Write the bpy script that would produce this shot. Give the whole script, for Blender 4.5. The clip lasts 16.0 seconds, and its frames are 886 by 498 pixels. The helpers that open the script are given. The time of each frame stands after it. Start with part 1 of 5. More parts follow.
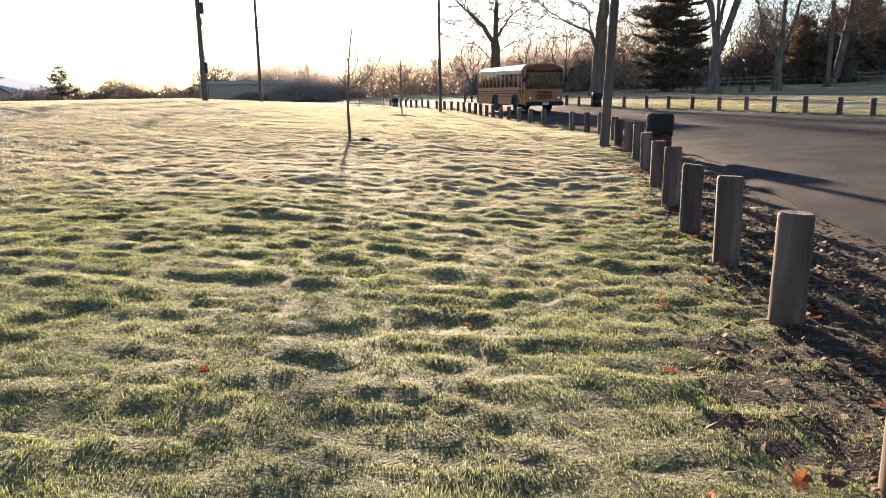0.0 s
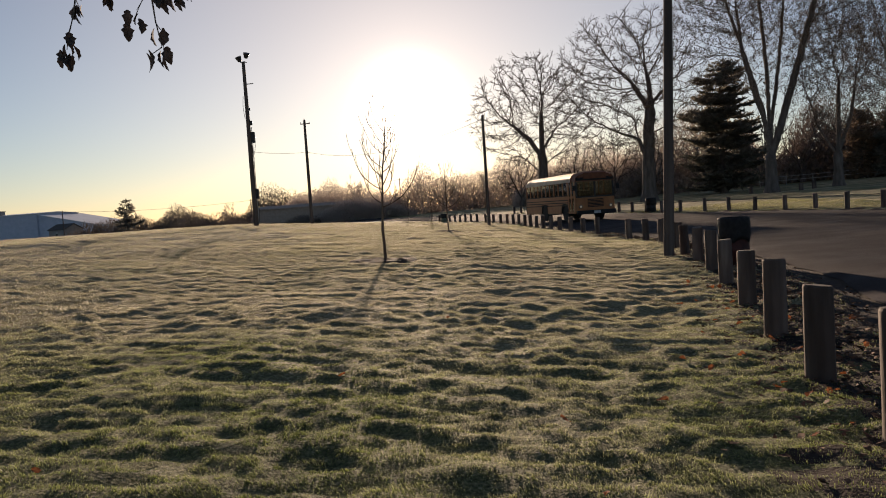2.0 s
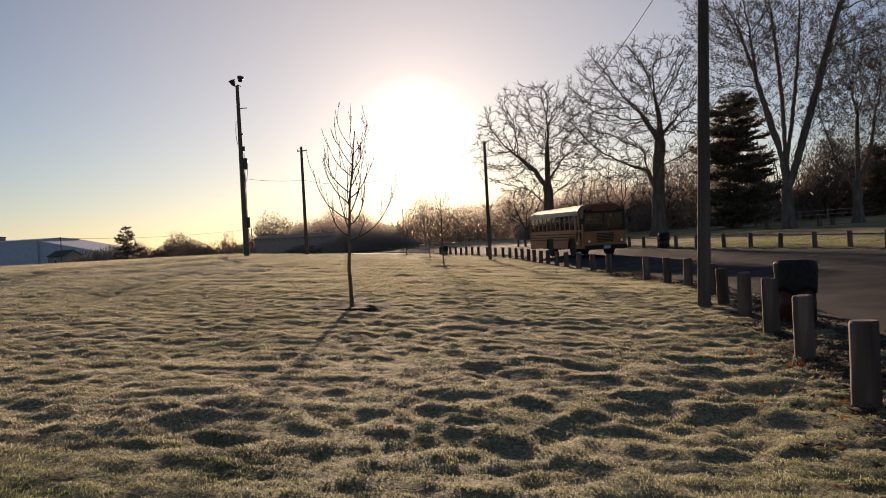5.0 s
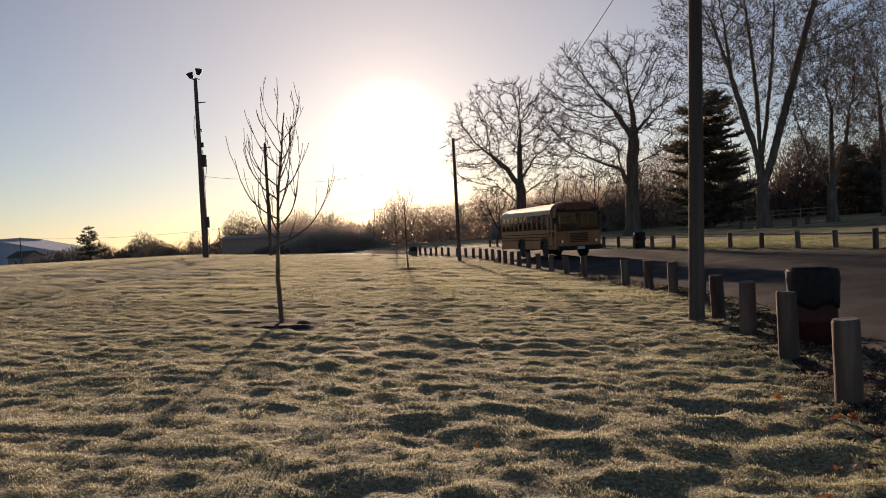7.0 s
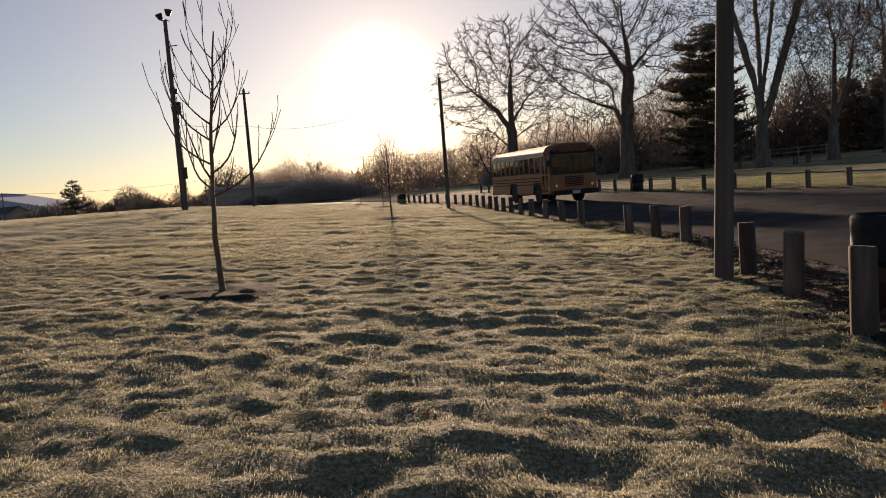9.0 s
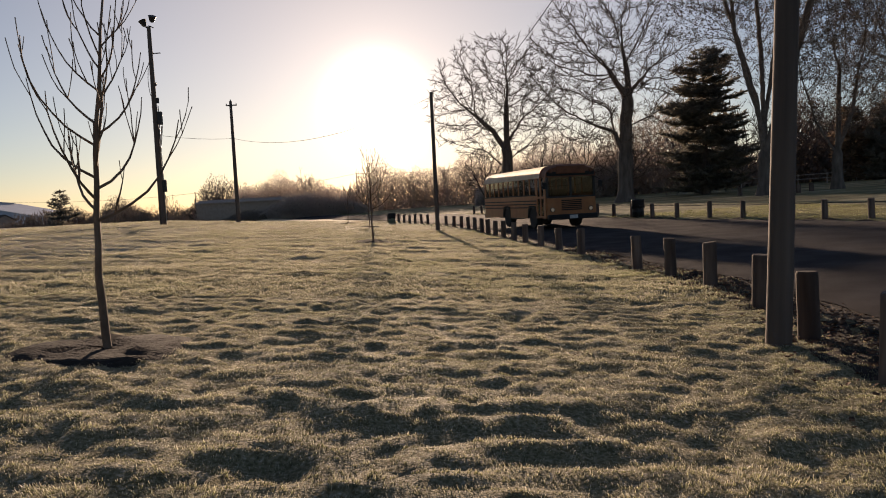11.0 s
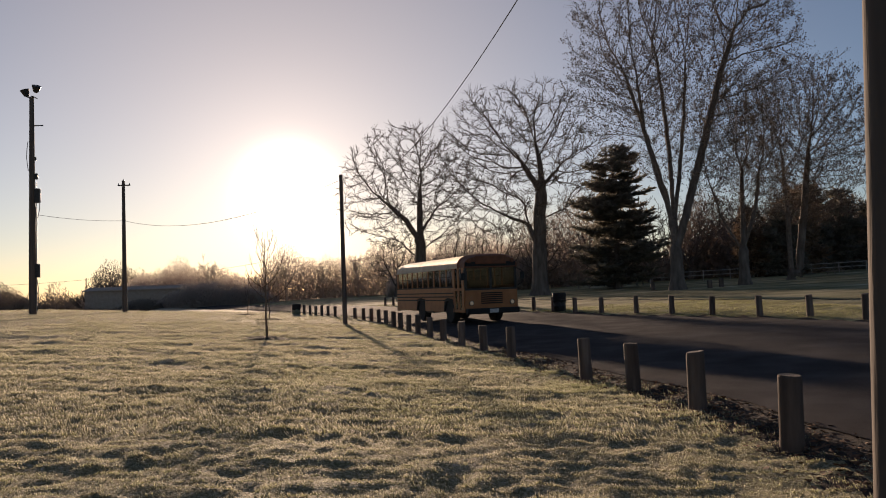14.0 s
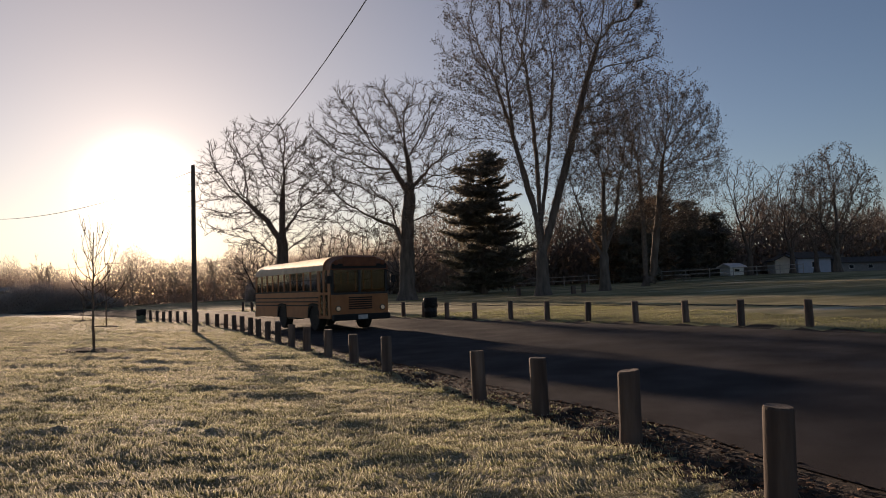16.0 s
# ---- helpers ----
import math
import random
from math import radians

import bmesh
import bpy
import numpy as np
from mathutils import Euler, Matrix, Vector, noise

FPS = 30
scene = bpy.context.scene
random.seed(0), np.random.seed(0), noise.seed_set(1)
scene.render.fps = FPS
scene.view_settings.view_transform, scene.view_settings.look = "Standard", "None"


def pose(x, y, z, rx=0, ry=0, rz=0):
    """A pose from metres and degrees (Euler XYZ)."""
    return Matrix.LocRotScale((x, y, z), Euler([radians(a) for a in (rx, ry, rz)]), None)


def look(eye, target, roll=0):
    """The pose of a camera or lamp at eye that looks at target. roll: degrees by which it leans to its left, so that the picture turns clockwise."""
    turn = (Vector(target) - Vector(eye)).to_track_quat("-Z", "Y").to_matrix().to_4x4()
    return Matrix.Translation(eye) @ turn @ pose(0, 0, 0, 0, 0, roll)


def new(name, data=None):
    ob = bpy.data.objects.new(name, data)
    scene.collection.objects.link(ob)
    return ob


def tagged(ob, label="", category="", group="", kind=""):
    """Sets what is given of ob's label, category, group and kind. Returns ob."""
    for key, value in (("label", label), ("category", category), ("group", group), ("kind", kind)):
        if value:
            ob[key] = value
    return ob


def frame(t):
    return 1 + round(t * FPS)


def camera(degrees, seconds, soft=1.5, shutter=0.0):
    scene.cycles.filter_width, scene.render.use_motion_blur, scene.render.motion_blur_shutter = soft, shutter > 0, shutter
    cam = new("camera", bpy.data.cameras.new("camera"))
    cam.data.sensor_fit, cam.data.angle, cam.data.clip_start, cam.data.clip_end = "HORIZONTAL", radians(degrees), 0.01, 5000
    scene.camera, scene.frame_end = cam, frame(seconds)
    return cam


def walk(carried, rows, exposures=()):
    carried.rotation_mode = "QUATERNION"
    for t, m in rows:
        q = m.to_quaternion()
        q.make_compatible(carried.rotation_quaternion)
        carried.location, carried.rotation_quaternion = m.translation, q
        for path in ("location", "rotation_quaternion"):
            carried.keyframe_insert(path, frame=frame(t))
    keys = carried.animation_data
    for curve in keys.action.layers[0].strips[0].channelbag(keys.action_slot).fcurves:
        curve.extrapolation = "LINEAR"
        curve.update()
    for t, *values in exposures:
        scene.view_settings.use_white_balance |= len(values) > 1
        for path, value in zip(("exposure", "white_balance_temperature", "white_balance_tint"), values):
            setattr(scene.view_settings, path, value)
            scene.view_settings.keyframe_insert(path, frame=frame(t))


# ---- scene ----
cam = camera(63.0, 16.0, soft=1.0)
PATH = [
    (0, (0.07, 0.369, 1.518), (-0.069, 2.318, 1.091), -0.9),
    (0.5, (0.032, 0.899, 1.531), (-0.127, 2.861, 1.174), -3.4),
    (1, (0.069, 1.306, 1.538), (-0.135, 3.291, 1.409), -3.1),
    (1.5, (0.105, 1.885, 1.522), (-0.145, 3.866, 1.402), -3.8),
    (2, (0.14, 2.324, 1.503), (-0.142, 4.3, 1.389), -3.8),
    (2.5, (0.182, 2.838, 1.457), (-0.251, 4.79, 1.448), -3.2),
    (3, (0.154, 3.467, 1.508), (-0.273, 5.421, 1.502), -3.8),
    (3.5, (0.154, 3.979, 1.577), (-0.135, 5.958, 1.56), -2.2),
    (6, (0.151, 6.838, 1.53), (-0.136, 8.818, 1.498), -3.6),
    (6.5, (0.174, 7.384, 1.539), (-0.029, 9.373, 1.504), -3.4),
    (7, (0.268, 7.864, 1.573), (0.048, 9.851, 1.541), -3.1),
    (7.5, (0.219, 8.434, 1.541), (0.032, 10.423, 1.437), -3.5),
    (8, (0.25, 8.953, 1.516), (0.082, 10.937, 1.332), -5.6),
    (8.5, (0.28, 9.453, 1.527), (0.089, 11.435, 1.343), -5.2),
    (9, (0.292, 9.959, 1.546), (0.083, 11.94, 1.366), -4.3),
    (11.5, (0.356, 12.93, 1.619), (0.197, 14.919, 1.494), -2.0),
    (12, (0.268, 13.372, 1.619), (0.181, 15.368, 1.531), -1.6),
    (12.5, (0.161, 13.884, 1.644), (0.139, 15.883, 1.703), -1.8),
    (13, (0.218, 14.472, 1.676), (0.211, 16.471, 1.732), -2.2),
    (13.5, (0.146, 15.05, 1.61), (0.155, 17.049, 1.677), -1.9),
    (14, (0.196, 15.588, 1.637), (0.262, 17.584, 1.748), -2.1),
    (14.5, (0.214, 16.182, 1.622), (0.265, 18.178, 1.739), -1.8),
    (15, (0.239, 16.713, 1.655), (0.278, 18.709, 1.77), -2.1),
    (15.5, (0.241, 17.167, 1.607), (0.351, 19.161, 1.725), -1.4),
    (16, (0.206, 17.801, 1.615), (0.643, 19.749, 1.727), -1.8),
]
walk(cam, [(t, look(eye, target, roll)) for t, eye, target, roll in PATH],
     exposures=[(0.0, 2.2, 6500, 12), (0.5, 1.15, 6500, 12), (1.0, 0.8, 6550, 12), (1.5, 0.62, 6700, 13), (3.0, 0.55, 6950, 16), (16.0, 0.5, 6950, 17)])
# ---------- light ----------
SUN_AZ, SUN_EL = radians(-10.0), radians(7.9)
SUN_DIR = Vector((math.sin(SUN_AZ) * math.cos(SUN_EL), math.cos(SUN_AZ) * math.cos(SUN_EL), math.sin(SUN_EL)))
world = bpy.data.worlds.new("sky")
scene.world = world
world.use_nodes = True
wn, wl = world.node_tree.nodes, world.node_tree.links
wn.clear()
w_out = wn.new("ShaderNodeOutputWorld")
w_sky = wn.new("ShaderNodeTexSky")
w_sky.sky_type = "NISHITA"
w_sky.sun_disc = False
w_sky.sun_elevation = SUN_EL
w_sky.sun_rotation = SUN_AZ
w_sky.air_density, w_sky.dust_density, w_sky.ozone_density = 0.9, 0.1, 3.0
w_bg = wn.new("ShaderNodeBackground")
w_bg.inputs["Strength"].default_value = 0.072
w_hs = wn.new("ShaderNodeHueSaturation")
w_hs.inputs["Saturation"].default_value = 0.94
wl.new(w_sky.outputs[0], w_hs.inputs["Color"])
w_tint = wn.new("ShaderNodeMix")
w_tint.data_type, w_tint.blend_type = "RGBA", "MULTIPLY"
w_tint.inputs[0].default_value = 1.0
w_tint.inputs[7].default_value = (1.12, 0.98, 0.94, 1)
wl.new(w_hs.outputs[0], w_tint.inputs[6])
wl.new(w_tint.outputs[2], w_bg.inputs["Color"])
# hazy aureole round the sun
w_co = wn.new("ShaderNodeTexCoord")
w_dot = wn.new("ShaderNodeVectorMath")
w_dot.operation = "DOT_PRODUCT"
w_dot.inputs[1].default_value = SUN_DIR
wl.new(w_co.outputs["Generated"], w_dot.inputs[0])
w_pow = wn.new("ShaderNodeMath")
w_pow.operation = "POWER"
wl.new(w_dot.outputs["Value"], w_pow.inputs[0])
w_pow.inputs[1].default_value = 1300.0
w_max = wn.new("ShaderNodeMath")
w_max.operation = "MAXIMUM"
w_max.inputs[1].default_value = 0.0
wl.new(w_dot.outputs["Value"], w_max.inputs[0])
wl.new(w_max.outputs[0], w_pow.inputs[0])
w_mul = wn.new("ShaderNodeMath")
w_mul.operation = "MULTIPLY"
w_mul.inputs[1].default_value = 5.0
wl.new(w_pow.outputs[0], w_mul.inputs[0])
w_glow = wn.new("ShaderNodeBackground")
w_glow.inputs["Color"].default_value = (1.0, 0.79, 0.6, 1)
w_wide = wn.new("ShaderNodeMath")
w_wide.operation = "POWER"
w_wide.inputs[1].default_value = 10.0
wl.new(w_max.outputs[0], w_wide.inputs[0])
w_amt = wn.new("ShaderNodeMath")
w_amt.operation = "MULTIPLY"
w_amt.inputs[1].default_value = 0.28
wl.new(w_wide.outputs[0], w_amt.inputs[0])
w_haze = wn.new("ShaderNodeBackground")
w_haze.inputs["Color"].default_value = (1.0, 0.71, 0.36, 1)
wl.new(w_amt.outputs[0], w_haze.inputs["Strength"])
w_mid = wn.new("ShaderNodeMath")
w_mid.operation = "POWER"
w_mid.inputs[1].default_value = 140.0
wl.new(w_max.outputs[0], w_mid.inputs[0])
w_soft = wn.new("ShaderNodeMath")
w_soft.operation = "MULTIPLY_ADD"
w_soft.inputs[1].default_value = 0.2
wl.new(w_mid.outputs[0], w_soft.inputs[0])
wl.new(w_mul.outputs[0], w_soft.inputs[2])
wl.new(w_soft.outputs[0], w_glow.inputs["Strength"])
w_add = wn.new("ShaderNodeAddShader")
wl.new(w_bg.outputs[0], w_add.inputs[0])
wl.new(w_glow.outputs[0], w_add.inputs[1])
w_all = wn.new("ShaderNodeAddShader")
wl.new(w_add.outputs[0], w_all.inputs[0])
wl.new(w_haze.outputs[0], w_all.inputs[1])
wl.new(w_all.outputs[0], w_out.inputs["Surface"])

sun = new("sun", bpy.data.lights.new("sun", "SUN"))
sun.data.energy, sun.data.angle, sun.data.color = 5.0, radians(1.2), (1.0, 0.77, 0.56)
sun.matrix_world = look((0, 0, 60), Vector((0, 0, 60)) - SUN_DIR)


# ---------- materials ----------
def material(name, stops, rough=0.8, scale=6.0, detail=6.0, metal=0.0, bump=0.0, bump_scale=40.0, stretch=(1, 1, 1), translucent=0.0, rand=0.0, coords="Object", spec=0.3):
    """Noise-varied surface: stops are (position, colour) of a ramp; bump is its relief in metres."""
    m = bpy.data.materials.new(name)
    m.use_nodes = True
    n, l = m.node_tree.nodes, m.node_tree.links
    bsdf = n["Principled BSDF"]
    co = n.new("ShaderNodeTexCoord")
    mp = n.new("ShaderNodeMapping")
    mp.inputs["Scale"].default_value = stretch
    l.new(co.outputs[coords], mp.inputs["Vector"])
    no = n.new("ShaderNodeTexNoise")
    no.inputs["Scale"].default_value = scale
    no.inputs["Detail"].default_value = detail
    l.new(mp.outputs[0], no.inputs["Vector"])
    ramp = n.new("ShaderNodeValToRGB")
    el = ramp.color_ramp.elements
    while len(el) < len(stops):
        el.new(0.5)
    for e, (p, c) in zip(el, stops):
        e.position, e.color = p, (*c, 1)
    l.new(no.outputs["Fac"], ramp.inputs["Fac"])
    colour = ramp.outputs["Color"]
    if rand:
        oi = n.new("ShaderNodeObjectInfo")
        hs = n.new("ShaderNodeHueSaturation")
        mr = n.new("ShaderNodeMapRange")
        mr.inputs["To Min"].default_value, mr.inputs["To Max"].default_value = 1 - rand, 1 + rand
        l.new(oi.outputs["Random"], mr.inputs["Value"])
        l.new(mr.outputs[0], hs.inputs["Value"])
        l.new(colour, hs.inputs["Color"])
        colour = hs.outputs["Color"]
    l.new(colour, bsdf.inputs["Base Color"])
    bsdf.inputs["Roughness"].default_value = rough
    bsdf.inputs["Metallic"].default_value = metal
    bsdf.inputs["Specular IOR Level"].default_value = spec
    if bump:
        nb = n.new("ShaderNodeTexNoise")
        nb.inputs["Scale"].default_value = bump_scale
        nb.inputs["Detail"].default_value = 8
        l.new(mp.outputs[0], nb.inputs["Vector"])
        bp = n.new("ShaderNodeBump")
        bp.inputs["Distance"].default_value = bump
        l.new(nb.outputs["Fac"], bp.inputs["Height"])
        l.new(bp.outputs[0], bsdf.inputs["Normal"])
    if translucent:
        tr = n.new("ShaderNodeBsdfTranslucent")
        l.new(colour, tr.inputs["Color"])
        mx = n.new("ShaderNodeMixShader")
        mx.inputs[0].default_value = translucent
        l.new(bsdf.outputs[0], mx.inputs[1])
        l.new(tr.outputs[0], mx.inputs[2])
        l.new(mx.outputs[0], n["Material Output"].inputs["Surface"])
    return m


M_POST = material("post_wood", [(0.3, (0.06, 0.04, 0.031)), (0.55, (0.115, 0.082, 0.066)), (0.75, (0.2, 0.155, 0.125))], 0.85, 7, stretch=(1, 1, 0.12), bump=0.006, bump_scale=30, rand=0.25)
M_POLE = material("pole_wood", [(0.3, (0.065, 0.049, 0.041)), (0.6, (0.125, 0.099, 0.083)), (0.8, (0.195, 0.16, 0.135))], 0.85, 5, stretch=(1, 1, 0.05), bump=0.006, bump_scale=30)
M_BARK = material("bark", [(0.3, (0.075, 0.061, 0.052)), (0.6, (0.145, 0.12, 0.103)), (0.8, (0.22, 0.188, 0.16))], 0.9, 3, stretch=(1, 1, 0.25), bump=0.02, bump_scale=9)
M_TWIG = material("twig_bark", [(0.3, (0.1, 0.079, 0.066)), (0.7, (0.185, 0.15, 0.126))], 0.9, 4)
M_SAPBARK = material("sapling_bark", [(0.3, (0.12, 0.08, 0.055)), (0.7, (0.22, 0.155, 0.11))], 0.8, 12, stretch=(1, 1, 0.4), bump=0.003, bump_scale=60)
M_BUD = material("bud_leaf", [(0.3, (0.06, 0.047, 0.04)), (0.7, (0.11, 0.088, 0.072))], 0.8, 2, translucent=0.2)
M_NEEDLE = material("conifer_needles", [(0.3, (0.14, 0.132, 0.11)), (0.7, (0.25, 0.235, 0.195))], 0.8, 3, translucent=0.55)
M_DEADLEAF = material("dead_leaf", [(0.3, (0.035, 0.028, 0.027)), (0.7, (0.085, 0.064, 0.056))], 0.8, 30, translucent=0.06)
M_FALLEN = material("fallen_leaf", [(0.3, (0.2, 0.065, 0.025)), (0.7, (0.36, 0.14, 0.055))], 0.8, 30, translucent=0.3, rand=0.35)
M_CEDAR = material("winter_cedar", [(0.3, (0.16, 0.115, 0.08)), (0.7, (0.26, 0.19, 0.135))], 0.85, 2, translucent=0.35)
M_ASPHALT = material("asphalt", [(0.3, (0.033, 0.0297, 0.031)), (0.5, (0.05, 0.0455, 0.0472)), (0.7, (0.072, 0.066, 0.068))], 0.95, 0.9, 14, bump=0.012, bump_scale=70, spec=0.06)
M_SOIL = material("soil", [(0.3, (0.02, 0.014, 0.01)), (0.6, (0.04, 0.028, 0.021)), (0.8, (0.075, 0.053, 0.039))], 0.95, 9, 10, bump=0.02, bump_scale=45)
M_DUG = material("dug_soil", [(0.3, (0.014, 0.011, 0.008)), (0.6, (0.03, 0.023, 0.017)), (0.8, (0.06, 0.046, 0.034))], 0.95, 14, 10, bump=0.03, bump_scale=30)
M_STEEL = material("grey_steel", [(0.3, (0.2, 0.2, 0.2)), (0.7, (0.32, 0.31, 0.3))], 0.5, 8, metal=0.6)
M_DARKMETAL = material("dark_metal", [(0.3, (0.02, 0.02, 0.022)), (0.7, (0.05, 0.05, 0.05))], 0.5, 8, metal=0.3)
M_WIRE = material("wire", [(0.3, (0.025, 0.025, 0.025)), (0.7, (0.05, 0.05, 0.05))], 0.6, 8)
M_BINRED = material("rusty_red_barrel", [(0.3, (0.035, 0.011, 0.009)), (0.6, (0.065, 0.018, 0.014)), (0.8, (0.055, 0.027, 0.018))], 0.6, 7, bump=0.003)
M_BLACKPLASTIC = material("black_plastic", [(0.3, (0.01, 0.01, 0.011)), (0.7, (0.022, 0.022, 0.022))], 0.6, 12, bump=0.012, bump_scale=9, spec=0.2)


def lawn_material():
    """Turf under the blades: frosted straw with far glare in its colour, greener nearby, deep green."""
    frosted = [(0.25, (0.07, 0.064, 0.026)), (0.45, (0.29, 0.248, 0.155)), (0.6, (0.52, 0.455, 0.35)), (0.78, (0.75, 0.68, 0.585))]
    nearby = [(0.25, (0.075, 0.068, 0.028)), (0.45, (0.19, 0.165, 0.08)), (0.6, (0.32, 0.28, 0.17)), (0.78, (0.58, 0.53, 0.43))]
    deep = [(0.25, (0.03, 0.035, 0.01)), (0.45, (0.075, 0.08, 0.027)), (0.6, (0.15, 0.15, 0.065)), (0.78, (0.34, 0.32, 0.21))]
    m = material("frosty_turf", frosted, 0.85, 36, 12, bump=0.025, bump_scale=60, spec=0.35)
    n, l = m.node_tree.nodes, m.node_tree.links
    bsdf = n["Principled BSDF"]
    colour = bsdf.inputs["Base Color"].links[0].from_socket
    noise_out = colour.node.inputs["Fac"].links[0].from_socket
    for name, stops in (("nearness", nearby), ("deep", deep)):
        ramp = n.new("ShaderNodeValToRGB")
        el = ramp.color_ramp.elements
        while len(el) < len(stops):
            el.new(0.5)
        for e, (at, c) in zip(el, stops):
            e.position, e.color = at, (*c, 1)
        l.new(noise_out, ramp.inputs["Fac"])
        mask = n.new("ShaderNodeAttribute")
        mask.attribute_name = name
        mix = n.new("ShaderNodeMix")
        mix.data_type = "RGBA"
        l.new(mask.outputs["Fac"], mix.inputs[0])
        l.new(colour, mix.inputs[6])
        l.new(ramp.outputs["Color"], mix.inputs[7])
        colour = mix.outputs[2]
    l.new(colour, bsdf.inputs["Base Color"])
    return m


M_TURF = lawn_material()
M_PARKTURF = material("park_turf", [(0.3, (0.09, 0.088, 0.036)), (0.5, (0.2, 0.185, 0.085)), (0.62, (0.34, 0.305, 0.175)), (0.75, (0.56, 0.51, 0.4))], 0.95, 0.35, 12, bump=0.03, bump_scale=30, stretch=(0.35, 1, 1))


def blade_material(name, frosted, green):
    """Grass blades running from a darker foot to a paler tip, each a little different."""
    m = bpy.data.materials.new(name)
    m.use_nodes = True
    n, l = m.node_tree.nodes, m.node_tree.links
    bsdf = n["Principled BSDF"]
    uv = n.new("ShaderNodeUVMap")
    sp = n.new("ShaderNodeSeparateXYZ")
    l.new(uv.outputs[0], sp.inputs[0])
    ramps = []
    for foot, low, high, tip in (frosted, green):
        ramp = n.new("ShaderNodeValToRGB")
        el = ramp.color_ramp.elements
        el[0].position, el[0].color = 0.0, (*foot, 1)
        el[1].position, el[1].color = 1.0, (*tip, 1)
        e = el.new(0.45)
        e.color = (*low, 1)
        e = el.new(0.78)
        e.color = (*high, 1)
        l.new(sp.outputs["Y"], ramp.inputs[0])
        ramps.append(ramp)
    # u: 0 frosted, paled for far glare; 1 green, nearby and in patches
    rime = n.new("ShaderNodeMix")
    rime.data_type = "RGBA"
    l.new(sp.outputs["X"], rime.inputs[0])
    l.new(ramps[0].outputs[0], rime.inputs[6])
    l.new(ramps[1].outputs[0], rime.inputs[7])
    ge = n.new("ShaderNodeNewGeometry")
    hs = n.new("ShaderNodeHueSaturation")
    mr = n.new("ShaderNodeMapRange")
    mr.inputs["To Min"].default_value, mr.inputs["To Max"].default_value = 0.45, 1.5
    l.new(ge.outputs["Random Per Island"], mr.inputs["Value"])
    l.new(mr.outputs[0], hs.inputs["Value"])
    l.new(rime.outputs[2], hs.inputs["Color"])
    l.new(hs.outputs[0], bsdf.inputs["Base Color"])
    bsdf.inputs["Roughness"].default_value = 0.5
    bsdf.inputs["Specular IOR Level"].default_value = 0.8
    tr = n.new("ShaderNodeBsdfTranslucent")
    l.new(hs.outputs[0], tr.inputs[0])
    mx = n.new("ShaderNodeMixShader")
    mx.inputs[0].default_value = 0.62
    l.new(bsdf.outputs[0], mx.inputs[1])
    l.new(tr.outputs[0], mx.inputs[2])
    l.new(mx.outputs[0], n["Material Output"].inputs["Surface"])
    return m


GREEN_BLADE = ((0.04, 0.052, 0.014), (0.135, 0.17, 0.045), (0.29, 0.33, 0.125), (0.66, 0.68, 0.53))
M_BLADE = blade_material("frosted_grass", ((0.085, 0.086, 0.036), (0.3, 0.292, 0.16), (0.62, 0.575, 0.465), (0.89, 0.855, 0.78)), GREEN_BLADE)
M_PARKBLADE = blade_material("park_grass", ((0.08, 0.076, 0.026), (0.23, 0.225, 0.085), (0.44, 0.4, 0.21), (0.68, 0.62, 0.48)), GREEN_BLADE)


# ---------- helpers ----------
def part(name, bm, mat, parent=None, label="", smooth=False):
    """Links a bmesh as one mesh object, under a thing where one is given."""
    me = bpy.data.meshes.new(name)
    bm.to_mesh(me)
    bm.free()
    me.materials.append(mat)
    if smooth:
        for p in me.polygons:
            p.use_smooth = True
    ob = new(name, me)
    ob.parent = parent
    if label:
        ob["label"] = label
    return ob


def raw(name, verts, faces, mat, parent=None, smooth=False):
    me = bpy.data.meshes.new(name)
    me.from_pydata(verts, [], faces)
    me.materials.append(mat)
    if smooth:
        me.polygons.foreach_set("use_smooth", np.ones(len(me.polygons), dtype=bool))
    me.update()
    ob = new(name, me)
    ob.parent = parent
    return ob


def add_box(bm, x0, y0, z0, x1, y1, z1, bevel=0.0, m=None):
    r = bmesh.ops.create_cube(bm, size=1.0)
    vs = r["verts"]
    for v in vs:
        v.co = Vector(((x0 + x1) / 2 + v.co.x * (x1 - x0), (y0 + y1) / 2 + v.co.y * (y1 - y0), (z0 + z1) / 2 + v.co.z * (z1 - z0)))
    if bevel:
        es = list({e for v in vs for e in v.link_edges})
        r = bmesh.ops.bevel(bm, geom=es, offset=bevel, segments=2, affect="EDGES", profile=0.6)
        vs = list({v for f in r["faces"] for v in f.verts} | {v for v in vs if v.is_valid})
    if m is not None:
        bmesh.ops.transform(bm, matrix=m, verts=vs)
    return vs


def box_part(name, dims, mat, parent, bevel=0.0, label=""):
    bm = bmesh.new()
    add_box(bm, *dims, bevel=bevel)
    return part(name, bm, mat, parent, label)


def lathe(profile, sides=24, axis="Z"):
    """A bmesh turned from (radius, height) pairs."""
    bm = bmesh.new()
    rings = []
    for r, h in profile:
        ring = []
        for k in range(sides):
            a = 2 * math.pi * k / sides
            co = (r * math.cos(a), r * math.sin(a), h)
            if axis == "X":
                co = (h, r * math.cos(a), r * math.sin(a))
            elif axis == "Y":
                co = (r * math.cos(a), h, r * math.sin(a))
            ring.append(bm.verts.new(co))
        rings.append(ring)
    for a, b in zip(rings, rings[1:]):
        for k in range(sides):
            bm.faces.new((a[k], a[(k + 1) % sides], b[(k + 1) % sides], b[k]))
    bm.faces.new(rings[0][::-1])
    bm.faces.new(rings[-1])
    bmesh.ops.recalc_face_normals(bm, faces=bm.faces)
    return bm


